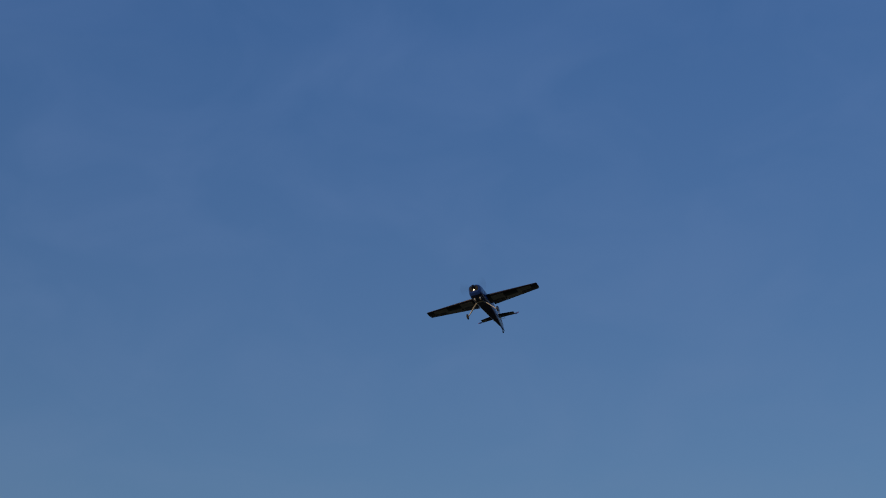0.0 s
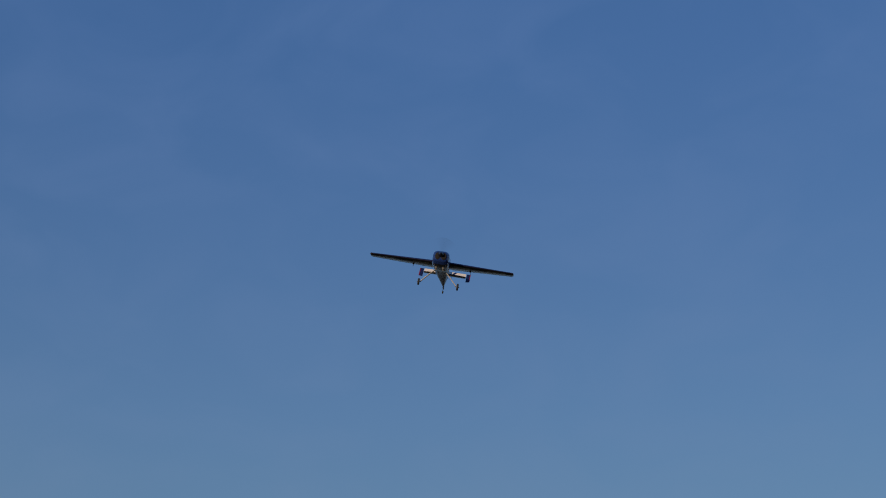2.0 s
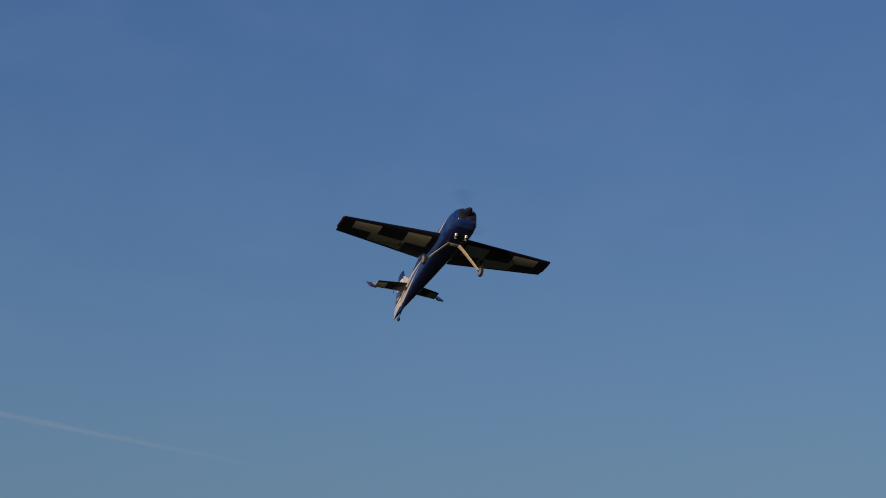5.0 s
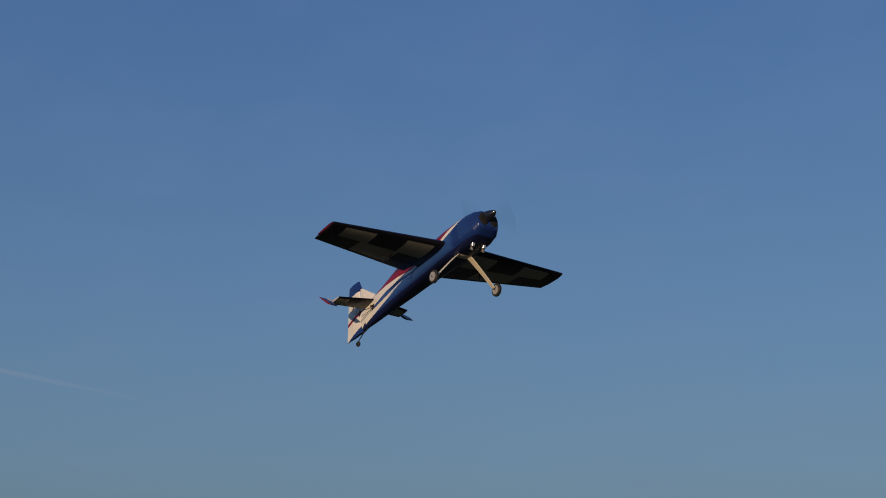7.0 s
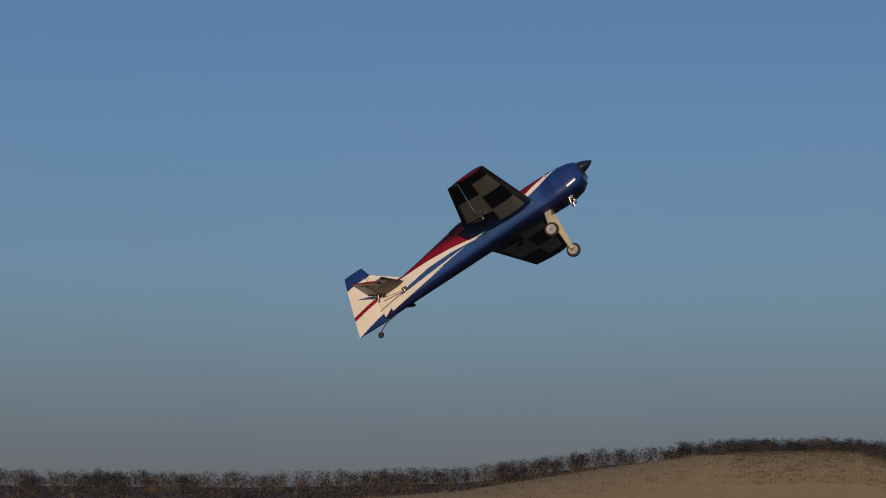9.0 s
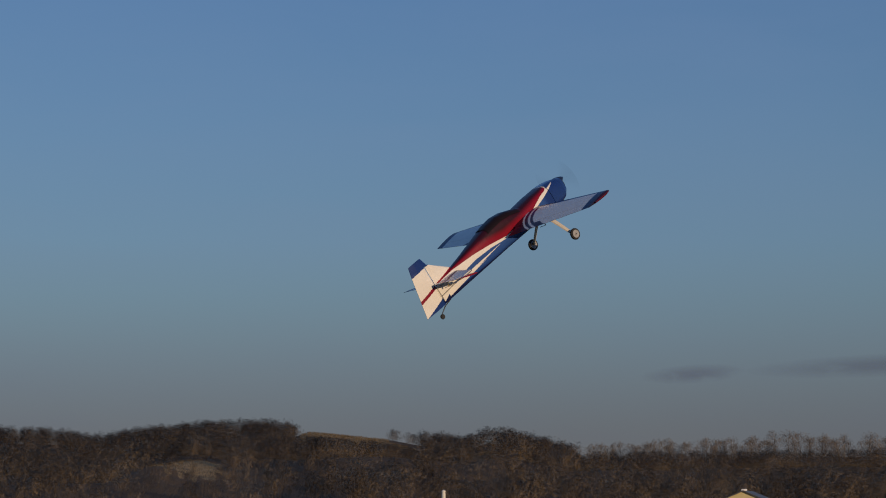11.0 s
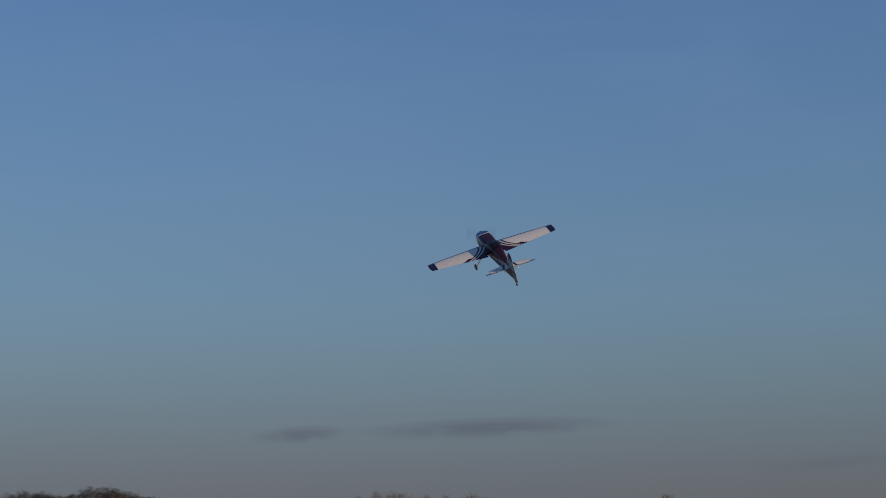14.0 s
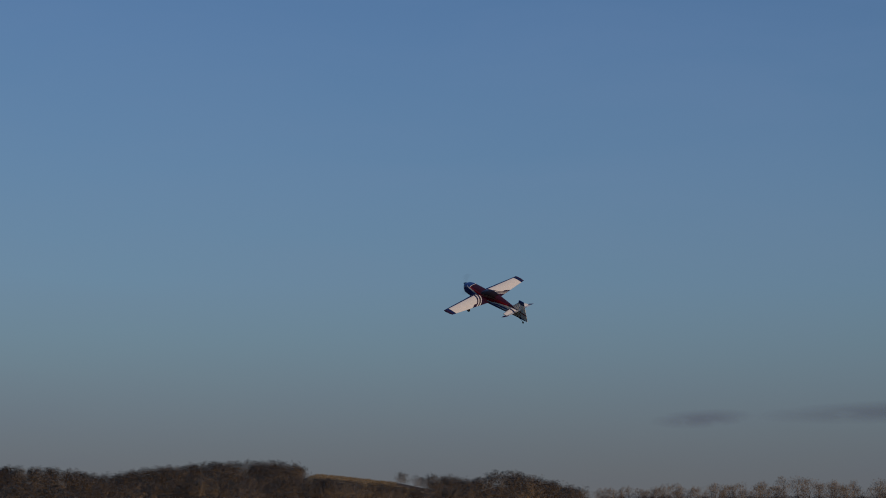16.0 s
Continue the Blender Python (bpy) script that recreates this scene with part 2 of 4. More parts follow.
def ground_material():
    """Dry winter grass on the open hills and leaf litter below the trees, told apart by a painted cover map."""
    m = material("winter_ground", (0.1, 0.1, 0.1), 0.95, spec=0.1)
    n, l = m.node_tree.nodes, m.node_tree.links
    b = n["Principled BSDF"]
    c = n.new("ShaderNodeTexCoord")
    fine, wide = n.new("ShaderNodeTexNoise"), n.new("ShaderNodeTexNoise")
    fine.inputs["Scale"].default_value, fine.inputs["Detail"].default_value = 0.45, 8
    wide.inputs["Scale"].default_value, wide.inputs["Detail"].default_value = 0.03, 5
    for k in (fine, wide):
        l.new(c.outputs["Object"], k.inputs["Vector"])
    grass, litter, mix = n.new("ShaderNodeMixRGB"), n.new("ShaderNodeMixRGB"), n.new("ShaderNodeMixRGB")
    grass.inputs["Color1"].default_value, grass.inputs["Color2"].default_value = (0.39, 0.285, 0.15, 1), (0.28, 0.20, 0.105, 1)
    litter.inputs["Color1"].default_value, litter.inputs["Color2"].default_value = (0.125, 0.090, 0.058, 1), (0.075, 0.056, 0.040, 1)
    l.new(fine.outputs["Fac"], grass.inputs["Fac"])
    l.new(wide.outputs["Fac"], litter.inputs["Fac"])
    cover = n.new("ShaderNodeVertexColor")
    cover.layer_name = "cover"
    edge = n.new("ShaderNodeMath")
    edge.operation = "ADD"
    l.new(cover.outputs["Color"], edge.inputs[0])
    l.new(fine.outputs["Fac"], edge.inputs[1])
    step = n.new("ShaderNodeMapRange")
    step.inputs["From Min"].default_value, step.inputs["From Max"].default_value = 0.9, 1.1
    l.new(edge.outputs[0], step.inputs["Value"])
    l.new(step.outputs["Result"], mix.inputs["Fac"])
    l.new(litter.outputs["Color"], mix.inputs["Color1"])
    l.new(grass.outputs["Color"], mix.inputs["Color2"])
    turf, far = n.new("ShaderNodeMixRGB"), n.new("ShaderNodeVectorMath")
    far.operation = "LENGTH"
    l.new(c.outputs["Object"], far.inputs[0])
    reach = n.new("ShaderNodeMapRange")
    reach.inputs["From Min"].default_value, reach.inputs["From Max"].default_value = 190, 330
    l.new(far.outputs["Value"], reach.inputs["Value"])
    # unseen near field, darkened to weaken the bounce light on the plane's underside
    dark_turf = n.new("ShaderNodeMixRGB")
    dark_turf.inputs["Color1"].default_value, dark_turf.inputs["Color2"].default_value = (0.062, 0.062, 0.030, 1), (0.105, 0.090, 0.048, 1)
    l.new(fine.outputs["Fac"], dark_turf.inputs["Fac"])
    l.new(reach.outputs["Result"], turf.inputs["Fac"])
    l.new(dark_turf.outputs["Color"], turf.inputs["Color1"])
    l.new(mix.outputs["Color"], turf.inputs["Color2"])
    l.new(turf.outputs["Color"], b.inputs["Base Color"])
    u = n.new("ShaderNodeBump")
    u.inputs["Strength"].default_value = 0.3
    l.new(fine.outputs["Fac"], u.inputs["Height"])
    l.new(u.outputs["Normal"], b.inputs["Normal"])
    return m


M_GROUND = ground_material()


# ---------------------------------------------------------------- mesh helpers
def mesh_of(name, verts, faces, mat, smooth=False, colors=None, layer="livery"):
    me = bpy.data.meshes.new(name)
    me.from_pydata([tuple(v) for v in verts], [], [tuple(f) for f in faces])
    if mat:
        me.materials.append(mat)
    if colors is not None:
        at = me.color_attributes.new(layer, "FLOAT_COLOR", "POINT")
        at.data.foreach_set("color", np.c_[np.asarray(colors, float), np.ones(len(verts))].astype(np.float32).ravel())
    if smooth:
        me.shade_smooth()
    me.update()
    return me


def piece(name, me, parent, label=""):
    ob = new(name, me)
    ob.parent = parent
    return tagged(ob, label=label) if label else ob


def part(name, bm, mat, parent, label="", smooth=True):
    me = bpy.data.meshes.new(name)
    bm.to_mesh(me)
    bm.free()
    me.materials.append(mat)
    if smooth:
        me.shade_smooth()
        me.set_sharp_from_angle(angle=radians(40))
    return piece(name, me, parent, label)


def loft(sections):
    """Closed loops of equal length joined in a row, with both ends capped."""
    n = len(sections[0])
    verts = [p for s in sections for p in s]
    faces = []
    for i in range(len(sections) - 1):
        for j in range(n):
            k = (j + 1) % n
            faces.append((i * n + j, i * n + k, (i + 1) * n + k, (i + 1) * n + j))
    faces.append(tuple(range(n))[::-1])
    faces.append(tuple((len(sections) - 1) * n + j for j in range(n)))
    return verts, faces


def fix_normals(me):
    bm = bmesh.new()
    bm.from_mesh(me)
    bmesh.ops.recalc_face_normals(bm, faces=bm.faces)
    bm.to_mesh(me)
    bm.free()
    return me


def tube(points, radii, sides=10):
    """A round rod along points."""
    pts = [Vector(p) for p in points]
    rings = []
    for i, p in enumerate(pts):
        d = (pts[min(i + 1, len(pts) - 1)] - pts[max(i - 1, 0)]).normalized()
        a = d.orthogonal().normalized()
        b = d.cross(a)
        r = radii[i] if isinstance(radii, (list, tuple)) else radii
        rings.append([p + (a * math.cos(2 * math.pi * j / sides) + b * math.sin(2 * math.pi * j / sides)) * r for j in range(sides)])
    verts, faces = loft(rings)
    bm = bmesh.new()
    vs = [bm.verts.new(v) for v in verts]
    for f in faces:
        bm.faces.new([vs[k] for k in f])
    bmesh.ops.recalc_face_normals(bm, faces=bm.faces)
    return bm


def box(center, size, bevel=0.0, turn=None):
    bm = bmesh.new()
    m = Matrix.Translation(center) @ (turn or Matrix.Identity(4)) @ Matrix.Diagonal((*size, 1))
    bmesh.ops.create_cube(bm, size=1, matrix=m)
    if bevel:
        bmesh.ops.bevel(bm, geom=bm.edges[:], offset=bevel, segments=2, affect="EDGES", profile=0.5)
    return bm


def spun(profile, axis="y", steps=28):
    """A solid of revolution: (radius, along) pairs turned about an axis through the origin."""
    rings = []
    for r, a in profile:
        ring = []
        for j in range(steps):
            c, s = math.cos(2 * math.pi * j / steps) * r, math.sin(2 * math.pi * j / steps) * r
            ring.append(Vector((c, a, s)) if axis == "y" else Vector((a, c, s)) if axis == "x" else Vector((c, s, a)))
        rings.append(ring)
    verts, faces = loft(rings)
    bm = bmesh.new()
    vs = [bm.verts.new(v) for v in verts]
    for f in faces:
        bm.faces.new([vs[k] for k in f])
    bmesh.ops.recalc_face_normals(bm, faces=bm.faces)
    return bm


def curve(table, x):
    """Value at x on a broken line given as x, value pairs."""
    xs, ys = zip(*sorted(table))
    return np.interp(x, xs, ys)


# ---------------------------------------------------------------- ground and hills
SKYLINE = [(-180, 2.0), (-120, 2.3), (-75, 1.8), (-60, 1.6), (-56, 1.6), (-54.3, 1.86), (-52.5, 1.62), (-45, 1.6), (-38.5, 1.74), (-34, 2.3), (-30, 2.6), (-27.2, 2.62), (-25.3, 2.47), (-24.6, 2.36), (-23.8, 2.42), (-23.2, 2.57), (-21.9, 2.62),
           (-20.8, 2.5), (-19.9, 2.36), (-19.4, 2.45), (-17.8, 2.43), (-16.7, 2.26), (-15.1, 2.13), (-14.1, 2.13), (-12, 2.08), (-11, 1.93), (-9.5, 2.13), (-7.7, 2.34), (-5.4, 2.44),
           (-4.7, 2.36), (-4.2, 2.52), (-3.2, 2.43), (-1.6, 2.27), (-0.8, 2.12), (0, 2.03), (0.6, 1.93), (1.4, 2.18), (2.2, 2.14), (2.9, 1.94), (4.1, 1.62), (5, 1.66), (10, 1.72),
           (16.5, 1.73), (17.4, 1.79), (18.8, 1.85), (19.4, 1.82), (20.0, 1.71), (21.3, 1.60), (22.5, 1.51), (23.3, 1.37), (24.4, 1.21), (25.5, 1.10), (30, 1.05), (45, 1.4), (90, 1.8), (180, 2.0)]
RIDGE = 820.0


def land(az, r):
    """Height of the land at a bearing (degrees) and a distance."""
    az, r = np.asarray(az, float), np.asarray(r, float)
    top = RIDGE * np.tan(np.radians(curve(SKYLINE, az))) + 1.7
    u = np.clip((r - 330) / (RIDGE - 330), 0, 1)
    rise = u * u * (3 - 2 * u) * 0.45 + u * 0.55
    fall = np.clip((r - RIDGE) / 1400, 0, 1)
    h = top * rise * (1 - fall * fall * (3 - 2 * fall) * 0.9)
    x, y = r * np.sin(np.radians(az)), r * np.cos(np.radians(az))
    wob = np.sin(x * 0.035 + 1.3) * np.sin(y * 0.027 + 0.4) * 3.2 + np.sin(x * 0.017 - y * 0.021) * 2.5 + np.sin(x * 0.052 + y * 0.043) * 0.9
    h = h + wob * np.clip((r - 380) / 120, 0, 1) * np.clip((RIDGE - r) / 150, 0, 1)
    # the slope stays below the crest as seen from the field
    edge = curve(SKYLINE, az) - 0.32 * np.clip((RIDGE - r) / 110, 0, 1)
    h = np.where(r < RIDGE, np.minimum(h, r * np.tan(np.radians(edge)) + 1.7), h)
    # near grassy spur and a bare knoll on the slope
    h = np.maximum(h, spur(az, r))
    d = np.exp(-((az + 8.0) / 1.6) ** 2 - ((r - 515) / 45) ** 2) + 0.5 * np.exp(-((az + 9.3) / 0.9) ** 2 - ((r - 490) / 40) ** 2)
    return h + 5.6 * d


def spur(az, r):
    """A long bare spur that comes down from the west."""
    crest = curve([(-60, 0.5), (-45, 1.0), (-38.5, 1.5), (-34, 2.2), (-31, 2.6), (-27.2, 2.66), (-26.2, 2.6), (-25.5, 2.4), (-24.6, 2.2), (-23.7, 1.97), (-22.7, 1.87), (-21.7, 1.7), (-20.3, 1.43), (-18.5, 1.2), (-16.5, 0.75), (-14, 0.3), (-10, 0)], az)
    top = (410 * np.tan(np.radians(crest)) + 1.7) * np.clip((crest - 0.05) / 0.2, 0, 1) * (az > -70) * (az < -9)
    return top * np.exp(-((r - 410) / 55) ** 2)


def openness(az, r):
    """1 on bare grass, 0 under trees."""
    az, r = np.asarray(az, float), np.asarray(r, float)
    field = (r < 345).astype(float)
    on_spur = ((spur(az, r) > 1.5) & (r < 440) & (az < -17)).astype(float)
    knoll = (np.exp(-((az + 7.9 + (r - 490) * 0.012) / 1.2) ** 2 - ((r - 494) / 36) ** 2 - 0.5 * np.sin(az * 9.0 + r * 0.11) * np.sin(r * 0.17 - az * 4.0)) > 0.42).astype(float)
    top1 = ((az > -4.5) & (az < -0.7) & (r > 752 + 9 * np.sin(az * 5)) & ((az < -1.7) | (r < 785))).astype(float)
    top2 = ((az > 16.7) & (az < 40) & (r > 740)).astype(float)
    strip = (np.abs(r - (715 - (az - 1.0) * 12)) < 16) * (az > 0.9) * (az < 3.4)
    return np.clip(field + on_spur + knoll + top1 + top2 + strip, 0, 1)


def build_ground():
    az = np.concatenate([np.arange(-180, -75, 3.0), np.arange(-75, -32, 0.5), np.arange(-32, 30, 0.2), np.arange(30, 180, 3.0)])
    rad = np.concatenate([[2, 6, 15, 40, 90, 160, 230, 300, 340], np.arange(350, 860, 7.5), [880, 920, 1000, 1150, 1400, 1800, 2300, 3200, 4700]])
    A, R = np.meshgrid(az, rad)
    Z = land(A, R)
    n, m = len(az), len(rad)
    verts = np.c_[(R * np.sin(np.radians(A))).ravel(), (R * np.cos(np.radians(A))).ravel(), Z.ravel()]
    verts = np.vstack([verts, [[0, 0, 0]]])
    faces = [(i * n + (j + 1) % n, i * n + j, (i + 1) * n + j, (i + 1) * n + (j + 1) % n) for i in range(m - 1) for j in range(n)]
    faces += [(m * n, j, (j + 1) % n) for j in range(n)]
    cov = np.append(openness(A, R).ravel(), 1.0) * 0.9 + 0.02
    me = mesh_of("ground", verts, faces, M_GROUND, True, np.c_[cov, cov, cov], "cover")
    fix_normals(me)
    tagged(new("ground", me), label="dry winter grass field running up into low wooded hills", category="ground", kind="structure")


build_ground()


# ---------------------------------------------------------------- bare trees
def tree_shape(seed, limbs, twigs, spread=0.42, trunk=0.02, low=0.25, fuzz=0.05, fine=0.0042, vase=0.0):
    """A leafless tree of height 1 in triangles: trunk and limbs first, then fine tapering twigs. Also gives how many corners and triangles the wood has."""
    rng = np.random.default_rng(seed)
    verts, tris, rods = [], [], []
    core, size = np.array([0, 0, (1 + low) / 2]), np.array([spread, spread, (1 - low) / 2 + 0.02])

    def inside(q):
        """Keeps a point within the rounded, slightly lumpy outline of the crown."""
        u = (q - core) / size
        m = np.linalg.norm(u)
        th = math.atan2(u[1], u[0])
        lim = 1.0 + 0.16 * math.sin(3 * th + seed) + 0.13 * math.sin(5 * u[2] + 2 * th + seed * 1.7)
        return q if m < lim else core + u / m * lim * size * rng.uniform(0.86, 1.0)

    def rod(a, b, ra, rb, sides):
        d = b - a
        d = d / (np.linalg.norm(d) + 1e-9)
        s = np.cross(d, [0.31, 0.22, 0.92])
        s /= np.linalg.norm(s) + 1e-9
        q = np.cross(d, s)
        k = len(verts)
        for p, r in ((a, ra), (b, rb)):
            for n in range(sides):
                w = 2 * math.pi * n / sides
                verts.append(p + (s * math.cos(w) + q * math.sin(w)) * r)
        for n in range(sides if sides > 2 else 1):
            m = (n + 1) % sides
            tris.append((k + n, k + m, k + sides + m))
            tris.append((k + n, k + sides + m, k + sides + n))
        rods.append((a, b))

    p, lean = np.zeros(3), rng.normal(0, 0.03, 2)
    stem = [p]
    for n in range(3):
        p = p + np.array([lean[0] + rng.normal(0, 0.02), lean[1] + rng.normal(0, 0.02), 0.28])
        stem.append(p)
    for n in range(3):
        rod(stem[n], stem[n + 1], trunk * (1 - n * 0.28), trunk * (0.72 - n * 0.28) + 0.001, 3)
    for n in range(limbs):
        f = low + (0.9 - low) * (n + rng.random()) / limbs
        k = min(int(f / 0.28), 2)
        a = stem[k] + (stem[k + 1] - stem[k]) * min(f / 0.28 - k, 1.0)
        th = n * 2.4 + rng.normal(0, 0.4)
        reach = spread * (1.15 - f * 0.5) * rng.uniform(0.6, 1.1)
        up = reach * rng.uniform(0.5, 1.1) + vase * rng.uniform(0.6, 1.2)
        mid = inside(a + np.array([math.cos(th) * reach * 0.55, math.sin(th) * reach * 0.55, up * 0.4]))
        end = inside(a + np.array([math.cos(th) * reach, math.sin(th) * reach, up]))
        rod(a, mid, trunk * 0.34, trunk * 0.2, 2)
        rod(mid, end, trunk * 0.2, trunk * 0.05, 2)
    wood, wood_tris = len(verts), len(tris)
    n_rods = len(rods)
    for n in range(twigs):
        a, b = rods[rng.integers(1, n_rods)]
        s = inside(a + (b - a) * rng.uniform(0.1, 1.0) + rng.normal(0, fuzz, 3))
        s[2] = max(s[2], 0.0)
        d = (b - a) / (np.linalg.norm(b - a) + 1e-9) * 0.5 + rng.normal(0, 0.6, 3) + np.array([0, 0, 0.55])
        d = d / np.linalg.norm(d) * rng.uniform(0.05, 0.15)
        w = np.cross(d, rng.normal(0, 1, 3))
        w = w / (np.linalg.norm(w) + 1e-9) * fine * rng.uniform(0.6, 1.4)
        k = len(verts)
        verts.extend([s - w, s + w, inside(s + d)])
        tris.append((k, k + 1, k + 2))
    return np.array(verts), np.array(tris), wood, wood_tris


def joined(name, shapes, places, mat):
    """One mesh out of many scaled and turned copies of a few shapes."""
    V, Fq, tones, out, base = [], [], [], [], 0
    for kind, x, y, z, s, t, squash, tone in places:
        v, f = shapes[kind][:2]
        c, q = math.cos(t), math.sin(t)
        V.append(np.c_[(v[:, 0] * c - v[:, 1] * q) * s * squash + x, (v[:, 0] * q + v[:, 1] * c) * s * squash + y, v[:, 2] * s + z])
        Fq.append(f + base)
        base += len(v)
        tones.append(np.full(len(v), tone))
        away = V[-1] - (x, y, z + 0.35 * s)
        out.append(away / np.maximum(np.linalg.norm(away, axis=1), 1e-3)[:, None])
    V, Fq = np.vstack(V), np.vstack(Fq)
    me = bpy.data.meshes.new(name)
    me.vertices.add(len(V))
    me.vertices.foreach_set("co", V.astype(np.float32).ravel())
    me.loops.add(Fq.size)
    me.loops.foreach_set("vertex_index", Fq.astype(np.int32).ravel())
    me.polygons.add(len(Fq))
    me.polygons.foreach_set("loop_start", np.arange(0, Fq.size, 3, dtype=np.int32))
    me.materials.append(mat)
    me.polygons.foreach_set("use_smooth", np.ones(len(Fq), dtype=bool))
    me.update(calc_edges=True)
    # twigs are shaded as one round crown
    face = me.attributes.new("custom_normal", "FLOAT_VECTOR", "POINT")
    face.data.foreach_set("vector", np.vstack(out).astype(np.float32).ravel())
    tone = np.concatenate(tones)
    at = me.color_attributes.new("tone", "FLOAT_COLOR", "POINT")
    at.data.foreach_set("color", np.c_[tone, tone, tone, np.ones(len(tone))].astype(np.float32).ravel())
    return me


def build_woods():
    rng = np.random.default_rng(11)
    shapes = [tree_shape(100 + k, 8, 215 + 6 * k, spread=0.44 + 0.025 * k, trunk=0.009, low=0.03, fuzz=0.09, fine=0.034) for k in range(8)]
    scrub = [tree_shape(200 + k, 5, 72, spread=0.75, trunk=0.008, low=0.02, fuzz=0.14, fine=0.044) for k in range(4)]
    places, bushes = [], []
    for lo, hi, count in ((-31, 29, 5300), (-75, -31, 1500)):
        a = rng.uniform(lo, hi, count)
        r = np.sqrt(rng.uniform(372 ** 2, 845 ** 2, count))
        o = openness(a, r)
        z = land(a, r)
        clump = np.sin(a * 2.1 + r * 0.02) + np.sin(r * 0.045 - a * 1.3) + rng.normal(0, 0.5, count)
        for i in range(count):
            if o[i] > 0.5 or (a[i] > 16.3 and r[i] > 665 + 30 * math.sin(a[i] * 3)):
                continue
            x, y = r[i] * math.sin(radians(a[i])), r[i] * math.cos(radians(a[i]))
            s = float(np.clip(rng.normal(7.6, 1.1) + 0.5 * clump[i], 4.6, 10))
            near = float(np.interp(r[i], (420, 520, 640, 760), (0.20, 0.10, -0.04, -0.10)))
            shade = float(np.clip(0.33 + near + 0.16 * math.sin(a[i] * 1.7 + r[i] * 0.013) + 0.15 * math.sin(a[i] * 4.3 - r[i] * 0.03) + rng.normal(0, 0.21), 0, 1))
            if -4.8 < a[i] < -0.6 and r[i] > 600:
                s *= 0.36
            if 0.8 < a[i] < 3.4 and 600 < r[i] < 715 - (a[i] - 1.0) * 12:
                s *= 0.36
            if a[i] > 15.8 and r[i] > 420:
                s *= 0.45
            elif a[i] > 4.2 and r[i] > 640:
                s *= rng.choice((0.42, 0.42, 0.8))
            elif r[i] > 735:
                s = 7.8 + 0.45 * (s - 7.6)
            if -10.6 < a[i] < -5.4 and r[i] < 470:
                s *= 0.68
            rise = -0.06 if -4.7 < a[i] < -0.6 and r[i] < 780 else rng.uniform(0.06, 0.36) if a[i] > 4.2 else 0.58
            room = r[i] * math.tan(radians(float(curve(SKYLINE, a[i])) + rise)) + 1.7 - z[i]
            s = max(min(s, room * rng.uniform(0.9, 1.03)), 2.2)
            places.append((int(rng.integers(0, 8)), x, y, z[i] - 0.2, s, rng.uniform(0, 6.28), rng.uniform(0.9, 1.25), shade))
    for lo, hi, count in ((-31, 29, 5600), (-75, -31, 900), (4, 28, 4200)):
        a = rng.uniform(lo, hi, count)
        r = np.sqrt(rng.uniform(352 ** 2, 835 ** 2, count))
        o, z = openness(a, r), land(a, r)
        for i in range(count):
            if o[i] > 0.5 and rng.random() > 0.035:
                continue
            x, y = r[i] * math.sin(radians(a[i])), r[i] * math.cos(radians(a[i]))
            if lo > 0 and r[i] < 560:
                continue
            bushes.append((int(rng.integers(0, 4)), x, y, z[i] - 0.1, rng.uniform(1.3, 3.4), rng.uniform(0, 6.28), 1.0, rng.uniform(0, 1)))
    tagged(new("woods", joined("woods", shapes, places, M_WOODS)), label="brown leafless deciduous woods covering the hillside", category="woods", kind="stuff")
    tagged(new("brush", joined("brush", scrub, bushes, M_BRUSH)), label="tawny dry scrub between the bare trees", category="brush", kind="stuff")


build_woods()


def skyline_tree(seed, limbs, twigs, spread, trunk, vase=0.0, low=0.2):
    """A single bare tree that stands against the sky: trunk with limbs, and a crown of twigs."""
    v, f, wood, wood_tris = tree_shape(seed, limbs, twigs, spread, trunk, low, 0.06, 0.0085, vase)
    tree = new("tree")
    tree.empty_display_size = 0.1
    piece("trunk", mesh_of("trunk", v[:wood], f[:wood_tris].tolist(), M_BARK), tree)
    piece("crown", mesh_of("crown", v[wood:], (f[wood_tris:] - wood).tolist(), M_TREE), tree)
    return tree


